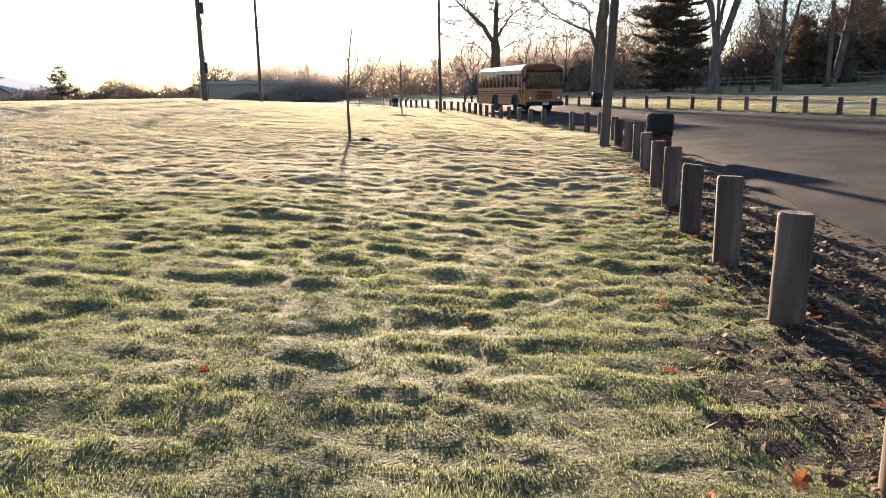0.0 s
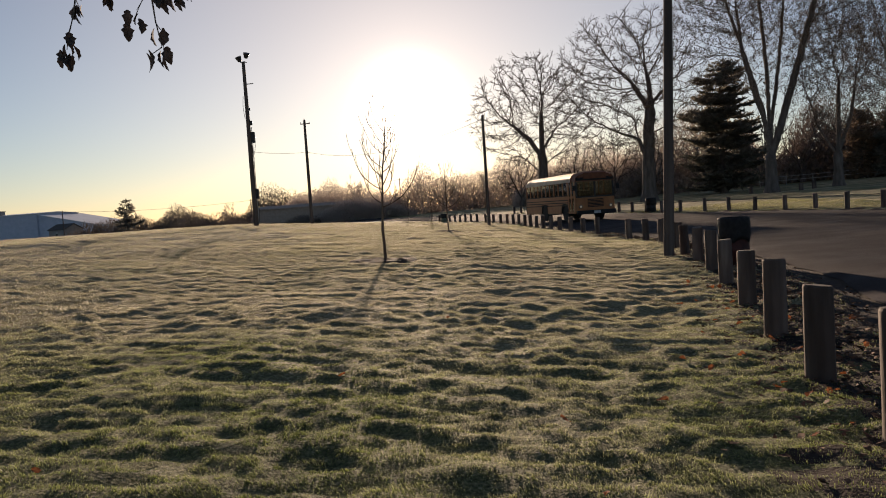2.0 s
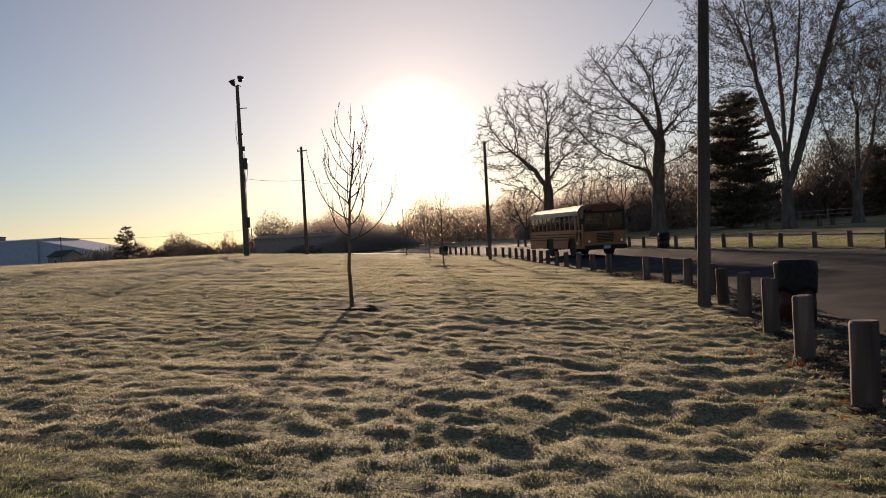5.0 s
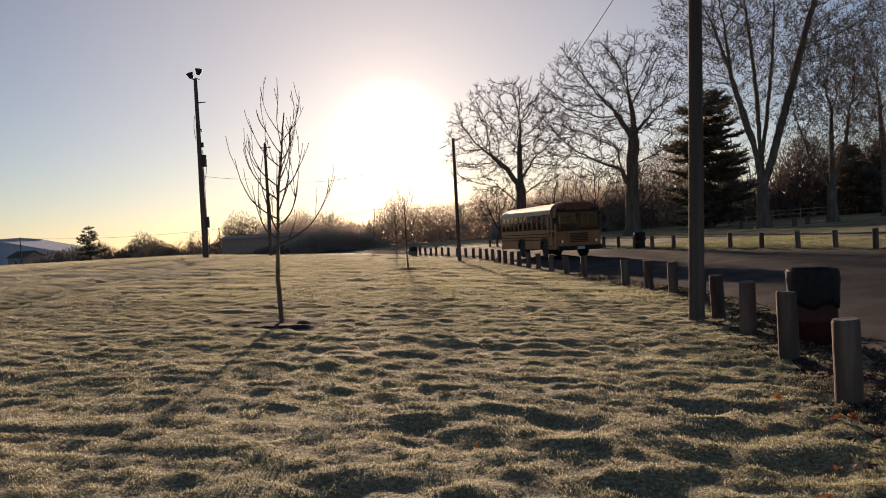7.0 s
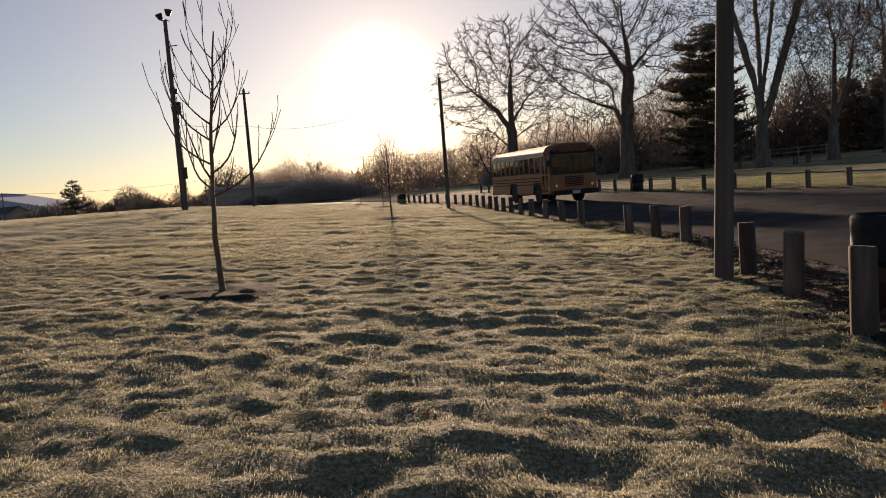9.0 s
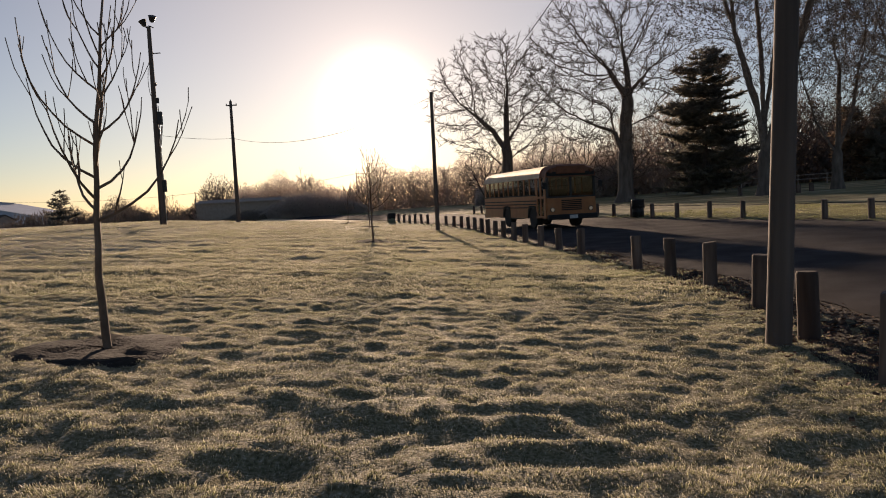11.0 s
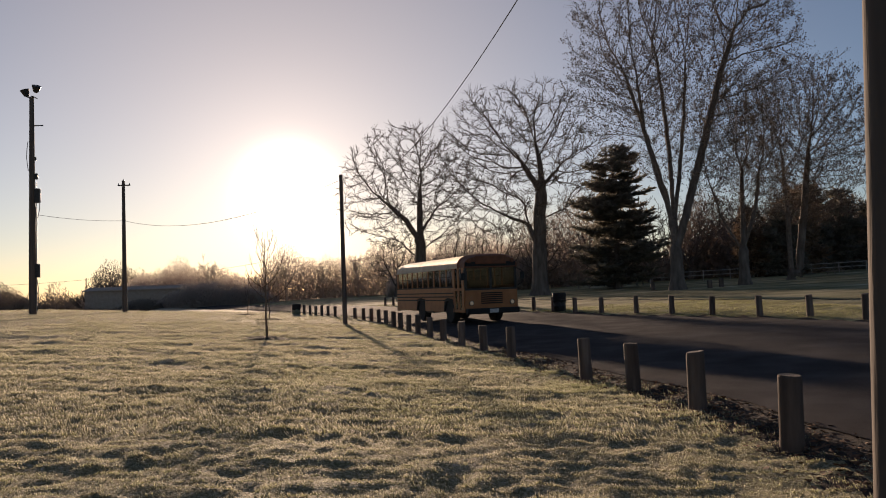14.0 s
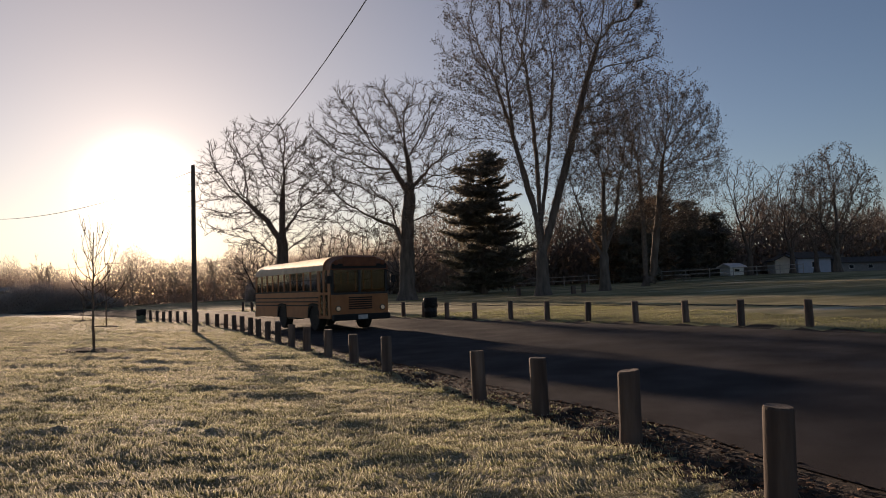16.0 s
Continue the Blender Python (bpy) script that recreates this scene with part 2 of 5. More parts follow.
def tube(verts, faces, points, radii, sides=5):
    """Adds a tapering tube along points to the lists."""
    base = len(verts)
    up = Vector((0.31, 0.17, 0.93))
    n = len(points)
    for i, (p, r) in enumerate(zip(points, radii)):
        d = (points[min(i + 1, n - 1)] - points[max(i - 1, 0)])
        d = d.normalized() if d.length > 1e-9 else Vector((0, 0, 1))
        u = d.cross(up)
        if u.length < 0.05:
            u = d.cross(Vector((1, 0, 0)))
        u.normalize()
        w = d.cross(u)
        for k in range(sides):
            a = 2 * math.pi * k / sides
            q = p + u * (r * math.cos(a)) + w * (r * math.sin(a))
            verts.append((q.x, q.y, q.z))
    for i in range(n - 1):
        for k in range(sides):
            a, b = base + i * sides + k, base + i * sides + (k + 1) % sides
            faces.append((a, b, b + sides, a + sides))
    faces.append(tuple(base + (n - 1) * sides + k for k in range(sides)))


def noise2(x, y, seed):
    """Smooth value noise in 0..1 on arrays."""
    xi, yi = np.floor(x).astype(np.int64), np.floor(y).astype(np.int64)
    fx, fy = x - xi, y - yi
    fx, fy = fx * fx * (3 - 2 * fx), fy * fy * (3 - 2 * fy)

    def h(a, b):
        v = (a * 374761393 + b * 668265263 + seed * 982451653) & 0xFFFFFFFF
        v = ((v ^ (v >> 13)) * 1274126177) & 0xFFFFFFFF
        return ((v ^ (v >> 16)) & 0xFFFF) / 65535.0
    return (h(xi, yi) * (1 - fx) + h(xi + 1, yi) * fx) * (1 - fy) + (h(xi, yi + 1) * (1 - fx) + h(xi + 1, yi + 1) * fx) * fy


def smooth01(v):
    v = np.clip(v, 0, 1)
    return v * v * (3 - 2 * v)


# ---------- the lie of the land ----------
NEAR_Y = (-60, 2.8, 5.0, 6.6, 8.2, 10.0, 12.1, 14.3, 16.4, 18.4, 20.2, 22.4, 24.5, 26.6, 28.3, 33.0, 38.7, 43.6, 49.2, 53.5, 57.4, 61.5, 64.8, 74.0, 90, 140, 600)
NEAR_X = (-8, 1.65, 1.97, 2.1, 2.18, 2.38, 2.67, 2.95, 3.2, 3.36, 3.5, 3.65, 3.56, 3.38, 3.05, 2.2, 0.95, 0.0, -1.0, -1.9, -2.9, -4.2, -5.6, -8.8, -15, -40, -300)
FAR_Y = (-60, 10, 20, 30.4, 32.7, 34.9, 37.0, 39.1, 41.0, 42.9, 45.0, 47.0, 48.6, 50.5, 56.7, 61, 68, 80, 95, 140, 600)
FAR_X = (14, 15.8, 15.8, 15.1, 14.8, 14.3, 13.75, 13.05, 12.3, 11.4, 10.45, 9.55, 8.65, 7.85, 5.6, 4.3, 2.2, -2.2, -8.5, -33, -293)


def near_x(y):
    return np.interp(y, NEAR_Y, NEAR_X)


def far_x(y):
    return np.interp(y, FAR_Y, FAR_X)


def base_z(x, y):
    x, y = np.asarray(x, float), np.asarray(y, float)
    xb, xf = near_x(y), far_x(y)
    d = xb - x
    field = 0.3 * smooth01(d / 7) + 0.05 * np.clip(d - 7, 0, 16)
    field = field - 2.6 * smooth01((y - 84) / 60) * smooth01((d - 4) / 10)
    field = field - 0.06 * smooth01((y - 24) / 6) * smooth01((60 - y) / 15) * (d < 40) * smooth01(1 - d / 8)
    road = -0.06 * smooth01((y - 24) / 6) * smooth01((60 - y) / 15) + 0.34 * np.clip(-d / np.maximum(xf - xb, 1), 0, 1)
    e = x - xf
    park = 0.3 + 0.022 * np.clip(e, 0, 45) + 0.026 * np.clip(e - 45, 0, 45)
    return np.where(d > 0, field, np.where(e > 0, park, road))


def margin(y):
    """From the near bollards to the asphalt."""
    return np.interp(y, (0, 15, 23, 60), (1.6, 1.55, 0.95, 0.95))


def verge(x, y):
    """1 on grass, 0 on the road and its bare edges."""
    xb, xf = near_x(y), far_x(y)
    w = (noise2(x * 1.3, y * 1.3, 5) - 0.5) * 0.8
    return np.maximum(smooth01((xb + margin(y) - 0.3 + w - x) / 0.35), smooth01((x - xf + 0.5 + w) / 0.4))


def worn(x, y):
    """Where the turf by the bollards is thin, 0 to 1."""
    reach = 0.75 + 0.55 * smooth01((12 - y) / 6)
    near = smooth01((x - near_x(y) + reach) / 0.9) * smooth01((near_x(y) + 3.5 - x) / 1.0)
    patch = 0.55 * noise2(x * 2.1, y * 2.4, 61) + 0.45 * noise2(x * 5.5, y * 6.0, 62)
    return near * smooth01((patch - 0.5 + 0.3 * smooth01((x - near_x(y) + 0.3) / 0.5)) / 0.2)


RUTS = (((18, 27, 45, 52, 64), (-9.0, -12.6, -17.4, -21.8, -27.0)), ((20, 28, 31, 57, 70), (-15.5, -17.6, -19.4, -27.0, -31.0)))


def rutted(x, y):
    """1 in the wheel tracks across the field."""
    out = np.zeros_like(x)
    for ys, xs in RUTS:
        out = np.maximum(out, np.exp(-((x - np.interp(y, ys, xs)) / 0.5) ** 2) * smooth01((y - ys[0]) / 4) * smooth01((ys[-1] - y) / 6))
    return out


HOLLOWS = ((0.5, 13.5, 0.3), (1.75, 13.4, 0.36), (1.45, 12.8, 0.28), (-0.65, 13.25, 0.26), (2.0, 12.6, 0.3), (-1.0, 16.2, 0.22))


def land_z(x, y):
    """Ground height with its tussocks."""
    x, y = np.asarray(x, float), np.asarray(y, float)
    m = verge(x, y)
    wx = x + 0.35 * (noise2(x * 1.1, y * 1.1, 21) - 0.5)
    a = noise2(wx * 1.5, y * 2.9, 1)
    b = 1.25 * (1 - np.abs(2 * noise2(wx * 2.3, y * 4.6, 2) - 1)) ** 1.6
    c = 0.6 * noise2(wx * 5.0, y * 9.5, 3) + 0.4 * noise2(wx * 10.0, y * 16.0, 6)
    big = noise2(x * 0.45, y * 0.5, 4)
    lump = 0.022 * (a - 0.5) + 0.022 * (b - 0.5) + 0.074 * (c - 0.5) + 0.04 * (big - 0.5)
    # deeper hollows in the mossy turf towards the bollards
    pit = noise2(wx * 1.25, y * 1.7, 91) * 0.75 + noise2(wx * 3.7, y * 4.6, 92) * 0.25
    side = 0.35 + 0.65 * smooth01((x - near_x(y) + 4.0) / 2.5)
    lump = lump - 0.05 * smooth01((pit - 0.56) / 0.16) * side * smooth01((y - 8) / 3) * smooth01((19 - y) / 5)
    lump = lump + 0.1 * (noise2(wx * 0.8, y * 2.1, 7) - 0.5) * smooth01((np.maximum(y, -1.6 * x) - 18) / 14)
    lump = lump * (0.62 + 0.38 * smooth01((y - 3) / 6))
    for ys, xs in RUTS:
        lump = lump - 0.11 * np.exp(-((x - np.interp(y, ys, xs)) / 0.42) ** 2) * smooth01((y - ys[0]) / 4) * smooth01((ys[-1] - y) / 6)
    for hx, hy, hr in HOLLOWS:
        lump = lump - 0.06 * np.exp(-(((x - hx) / hr) ** 2 + ((y - hy) / (hr * 0.8)) ** 2) ** 2)
    bare = 0.012 * (c - 0.5) - 0.05
    near = smooth01((near_x(y) + 1.6 - x) / 0.8)
    return base_z(x, y) + m * lump * (0.55 + 0.45 * near) + (1 - m) * bare


def ground_at(x, y):
    return float(land_z(np.array([x]), np.array([y]))[0])


def spread(*runs):
    out = []
    for a, b, s in runs:
        out.extend(np.arange(a, b - 1e-6, s))
    return np.array(out + [runs[-1][1]])


gx = spread((-420, -60, 20), (-60, -32, 1.5), (-32, -14, 0.4), (-14, -9, 0.2), (-9, -6, 0.15), (-6, 4.4, 0.085), (4.4, 4.8, 0.1), (4.8, 20, 0.4), (20, 70, 2), (70, 420, 25))
gy = spread((-60, -4, 4), (-4, -0.5, 0.3), (-0.5, 26, 0.085), (26, 27, 0.125), (27, 45, 0.2), (45, 80, 0.4), (80, 90, 0.5), (90, 150, 2), (150, 650, 20))
XX, YY = np.meshgrid(gx, gy)
ZZ = land_z(XX.ravel(), YY.ravel())
NX, NY = len(gx), len(gy)
idx = np.arange(NX * NY).reshape(NY, NX)
quads = np.stack([idx[:-1, :-1], idx[:-1, 1:], idx[1:, 1:], idx[1:, :-1]], -1).reshape(-1, 4)
gme = bpy.data.meshes.new("ground")
gme.vertices.add(NX * NY)
gme.vertices.foreach_set("co", np.stack([XX.ravel(), YY.ravel(), ZZ], -1).ravel())
gme.loops.add(len(quads) * 4)
gme.loops.foreach_set("vertex_index", quads.ravel().astype(np.int32))
gme.polygons.add(len(quads))
gme.polygons.foreach_set("loop_start", np.arange(0, len(quads) * 4, 4, dtype=np.int32))
gme.polygons.foreach_set("use_smooth", np.ones(len(quads), dtype=bool))
gme.materials.append(M_TURF)
gme.materials.append(M_SOIL)
gme.materials.append(M_PARKTURF)
cx = (XX[:-1, :-1] + XX[1:, 1:]).ravel() / 2
cy = (YY[:-1, :-1] + YY[1:, 1:]).ravel() / 2
gme.polygons.foreach_set("material_index", np.where((verge(cx, cy) < 0.45) | (worn(cx, cy) > 0.5), 1, np.where(cx > far_x(cy) - 1.2, 2, 0)).astype(np.int32))
vx, vy = XX.ravel(), YY.ravel()
# greener turf nearby; further out the frost colour also holds glare
edge_mix = 0.55 * noise2(vx * 0.5, vy * 0.5, 71) + 0.3 * noise2(vx * 1.7, vy * 1.7, 72) + 0.15 * noise2(vx * 5, vy * 5, 73)
nearby = smooth01((22 + 24 * edge_mix - vy) / 5) * smooth01((vx + 10 + 9 * edge_mix) / 5)
for name, mask in (("nearness", nearby), ("deep", np.maximum(nearby * smooth01((7 + 7 * edge_mix - vy) / 3), rutted(vx, vy)))):
    gme.attributes.new(name, "FLOAT", "POINT").data.foreach_set("value", mask.astype(np.float32))
gme.update()
gme.validate()
ground = tagged(new("ground", gme), "frosty tussocky lawn with bare soil beside the road", "ground", kind="structure")

# the road, a slab over the sheet
ry = spread((-60, 0, 4), (0, 70, 0.7), (70, 150, 4))
rv, rf = [], []
for j, y in enumerate(ry):
    xb, xf = float(near_x(y) + margin(y)), float(far_x(y)) - 1.15
    xb += 0.25 * (noise.noise(Vector((y * 0.9, 3.1, 0))))
    xf += 0.3 * (noise.noise(Vector((y * 0.8, 9.1, 0))))
    for k in range(13):
        x = xb + (xf - xb) * (0.0, 0.012, 0.1, 0.2, 0.3, 0.4, 0.5, 0.6, 0.7, 0.8, 0.9, 0.988, 1.0)[k]
        z = float(base_z(x, y)) + 0.015 + 0.05 * (1 - abs(k - 6) / 6)
        if k in (0, 12):
            z -= 0.05
        rv.append((x, y, z))
    if j:
        for k in range(12):
            a = (j - 1) * 13 + k
            rf.append((a, a + 1, a + 14, a + 13))
road = tagged(raw("road", rv, rf, M_ASPHALT, smooth=True), "worn dark asphalt park road bending away", "road", kind="structure")


# ---------- posts ----------
M_ENDGRAIN = material("end_grain", [(0.35, (0.07, 0.052, 0.042)), (0.5, (0.13, 0.1, 0.083)), (0.65, (0.2, 0.165, 0.14))], 0.9, 40, 6, bump=0.003, bump_scale=90, rand=0.3)


def post_mesh(seed, h=0.76, r=0.11):
    rnd = random.Random(seed)
    bm = bmesh.new()
    rings = []
    tx, ty = rnd.uniform(-0.05, 0.05), rnd.uniform(-0.05, 0.05)
    for i, (z, s) in enumerate(((-0.12, 1.03), (0.0, 1.02), (0.25, 1.0), (0.5, 0.99), (h - 0.02, 0.985), (h, 0.93))):
        ring = []
        for k in range(18):
            a = 2 * math.pi * k / 18
            rr = r * s * (1 + 0.03 * math.sin(3 * a + seed) + 0.02 * math.sin(7 * a + seed * 2))
            x, y = rr * math.cos(a), rr * math.sin(a)
            ring.append(bm.verts.new((x, y, z + (x * tx + y * ty) * 2 * (z / h if z > 0 else 0))))
        rings.append(ring)
    for a, b in zip(rings, rings[1:]):
        for k in range(18):
            f = bm.faces.new((a[k], a[(k + 1) % 18], b[(k + 1) % 18], b[k]))
            f.smooth = True
    bm.faces.new(rings[-1])
    me = bpy.data.meshes.new("post")
    bm.to_mesh(me)
    bm.free()
    me.materials.append(M_POST)
    # sawn end: rings of wood, a little hollow at the heart, split by one check
    bm = bmesh.new()
    hoops = []
    for s, dz in ((0.925, -0.004), (0.9, 0.005), (0.5, 0.003), (0.15, 0.001)):
        hoop = []
        for k in range(18):
            a = 2 * math.pi * k / 18
            rr = r * s * (1 + 0.03 * math.sin(3 * a + seed) + 0.02 * math.sin(7 * a + seed * 2))
            x, y = rr * math.cos(a), rr * math.sin(a)
            split = -0.004 if k == seed * 3 % 18 and s < 0.92 else 0.0
            hoop.append(bm.verts.new((x, y, h + dz + split + (x * tx + y * ty) * 2)))
        hoops.append(hoop)
    for a, b in zip(hoops, hoops[1:]):
        for k in range(18):
            bm.faces.new((a[k], a[(k + 1) % 18], b[(k + 1) % 18], b[k]))
    bm.faces.new(hoops[-1])
    end = bpy.data.meshes.new("sawn_top")
    bm.to_mesh(end)
    bm.free()
    end.materials.append(M_ENDGRAIN)
    return me, end


POSTS = [post_mesh(s, h) for s, h in ((1, 0.74), (2, 0.77), (3, 0.72), (4, 0.79), (5, 0.75))]


def put_post(x, y, i, group, label):
    rnd = random.Random(i * 7 + 3)
    shaft, end = POSTS[rnd.randrange(5)]
    ob = new("bollard", shaft)
    top = new("sawn_top", end)
    top.parent = ob
    ob.matrix_world = pose(x, y, float(base_z(x, y)) - 0.02, rnd.uniform(-1.5, 1.5), rnd.uniform(-1.5, 1.5), rnd.uniform(0, 360))
    return tagged(ob, label, "bollard", group)


near_posts = [(1.2, 1.0), (1.62, 2.9), (1.98, 5.03), (2.1, 6.68), (2.17, 8.15), (2.37, 9.9), (2.66, 12.0), (2.95, 14.3), (3.2, 16.4), (3.35, 18.4), (3.43, 20.25), (3.66, 22.42), (3.57, 24.52), (3.39, 26.6), (3.05, 28.3)]
y = 32.6
while y < 80:
    near_posts.append((float(near_x(y)), y))
    y += 2.15
for i, (x, y) in enumerate(near_posts):
    put_post(x, y, i, "bollards along the near road edge", "weathered brown round timber bollard set in the grass by the road")
far_posts = []
y = 24.0
while y < 84:
    far_posts.append((float(far_x(y)), y))
    y += 2.2 if y < 36 else 1.95
for i, (x, y) in enumerate(far_posts):
    put_post(x, y, 100 + i, "bollards along the far road edge", "weathered round timber bollard edging the road before the park lawn")


for i, (x, y) in enumerate(((21.7, 82.0), (24.9, 76.7), (27.0, 79.3))):
    ob = put_post(x, y, 300 + i, "short posts on the park lawn", "short thick dark timber post standing on the park lawn")
    ob.matrix_world = ob.matrix_world @ Matrix.Diagonal((1.9, 1.9, 1.0, 1))


# ---------- trees ----------
class Grower:
    """Grows a bare tree: wood lists for trunk and crown, and tip places."""

    def __init__(self, seed, spread_deg=42, thick=1.0, lift=0.12, wiggle=0.16, ratio=0.72, kids=(3, 5), levels=5, droop=0.0, rmin=0.012):
        self.r = random.Random(seed)
        self.thick = thick
        self.spread, self.lift, self.wiggle, self.ratio, self.kids, self.levels, self.droop, self.rmin = spread_deg, lift, wiggle, ratio, kids, levels, droop, rmin
        self.tv, self.tf, self.cv, self.cf, self.tips = [], [], [], [], []

    def limb(self, p, d, length, r, level, end=None):
        """One limb as a crooked tapering tube, then its children."""
        rnd = self.r
        n = 6 if level <= 1 else 4 if level == 2 else 3
        pts, rad = [p.copy()], [r]
        tip = end if end is not None else max(r * (0.5 if level == 0 else 0.3), self.rmin * 0.7)
        for i in range(n):
            d = d + Vector((rnd.gauss(0, 1), rnd.gauss(0, 1), rnd.gauss(0, 1))) * self.wiggle * (0.18 if level == 0 else 0.7 if level == 1 else 1.0)
            d.z += (self.lift if level < 3 else self.lift * 0.5) - self.droop * (level >= 2)
            d.normalize()
            p = p + d * (length / n)
            pts.append(p.copy())
            rad.append(r + (tip - r) * (i + 1) / n)
        if level <= 0:
            tube(self.tv, self.tf, pts, rad, 9)
        else:
            tube(self.cv, self.cf, pts, rad, 7 if level == 1 else 4 if level == 2 else 3)
        if level >= self.levels:
            self.tips.append((pts[-1], d.copy()))
            self.tips.append((pts[-2], d.copy()))
            return
        count = rnd.randint(*self.kids) + (1 if level == 0 else 0)
        for c in range(count):
            f = 1.0 if c == 0 else rnd.uniform(0.35 if level else 0.62, 0.98)
            k = min(int(f * n), n - 1)
            q = pts[k].lerp(pts[k + 1], f * n - k) if f < 1 else pts[-1]
            a = radians(self.spread * rnd.uniform(0.5, 1.25)) * (0.45 if c == 0 else 1.0)
            t = (pts[k + 1] - pts[k]).normalized()
            side = t.cross(Vector((rnd.gauss(0, 1), rnd.gauss(0, 1), rnd.gauss(0, 0.5))))
            side.normalize()
            nd = (t * math.cos(a) + side * math.sin(a)).normalized()
            rr = rad[k] * (0.85 if c == 0 else rnd.uniform(0.5, 0.78) * self.thick)
            self.limb(q, nd, length * (self.ratio - (0.05 * level if level > 1 else 0)) * rnd.uniform(0.75, 1.2), max(rr, self.rmin), level + 1)


def leaf_cloud(name, places, per, size, jitter, seed, mat, parent, narrow=0.45):
    """Many small leaf blades round the given tips, as one mesh."""
    rs = np.random.RandomState(seed)
    pts = np.repeat(np.array([tuple(p) for p, _ in places]), per, axis=0)
    n = len(pts)
    pts = pts + rs.normal(0, jitter, (n, 3))
    u = rs.normal(0, 1, (n, 3))
    u /= np.linalg.norm(u, axis=1, keepdims=True)
    w = np.cross(u, rs.normal(0, 1, (n, 3)))
    w /= np.linalg.norm(w, axis=1, keepdims=True)
    s = size * rs.uniform(0.6, 1.4, (n, 1))
    v = np.stack([pts - u * s * 0.5, pts + w * s * narrow * 0.5, pts + u * s * 0.5, pts - w * s * narrow * 0.5], 1).reshape(-1, 3)
    f = np.arange(n * 4).reshape(-1, 4)
    return raw(name, v.tolist(), f.tolist(), mat, parent)


def place_at(ob, x, y, turn=0.0, dz=0.0, size=1.0):
    ob.matrix_world = pose(x, y, float(base_z(x, y)) + dz, 0, 0, turn) @ Matrix.Scale(size, 4)
    return ob


def bare_tree(x, y, label, seed, trunk=5.0, r=0.55, first=8.0, buds=0, bud_size=0.2, stems=1, lean=0.0, flare=True, turn=0, size=1.0, wood=None, **kw):
    g = Grower(seed, **kw)
    for s in range(stems):
        a = 2 * math.pi * s / max(stems, 1) + seed
        d = Vector((math.cos(a) * lean, math.sin(a) * lean, 1)).normalized()
        start = Vector((math.cos(a) * r * 0.5, math.sin(a) * r * 0.5, 0)) if stems > 1 else Vector((0, 0, 0))
        if flare and s == 0:
            rr = r * (1.25 if stems > 1 else 1.0)
            tube(g.tv, g.tf, [Vector((0, 0, -0.4)), Vector((0, 0, 0.0)), Vector((0, 0, 0.35)), Vector((0, 0, 0.9))], [rr * 1.9, rr * 1.6, rr * 1.2, rr * 1.02], 11)
        g.limb(start + Vector((0, 0, 0.3)), d, trunk, r, 0, end=r * 0.72)
    # rescale the boughs: the first order is set by its own length
    root = new("tree")
    tagged(root, label, "tree")
    place_at(root, x, y, turn, size=size)
    raw("trunk", g.tv, g.tf, wood or M_BARK, root, smooth=True)
    raw("crown", g.cv, g.cf, wood or M_TWIG, root)
    if buds:
        leaf_cloud("leaves", g.tips, buds, bud_size, 0.16, seed, M_BUD, root)
    return root


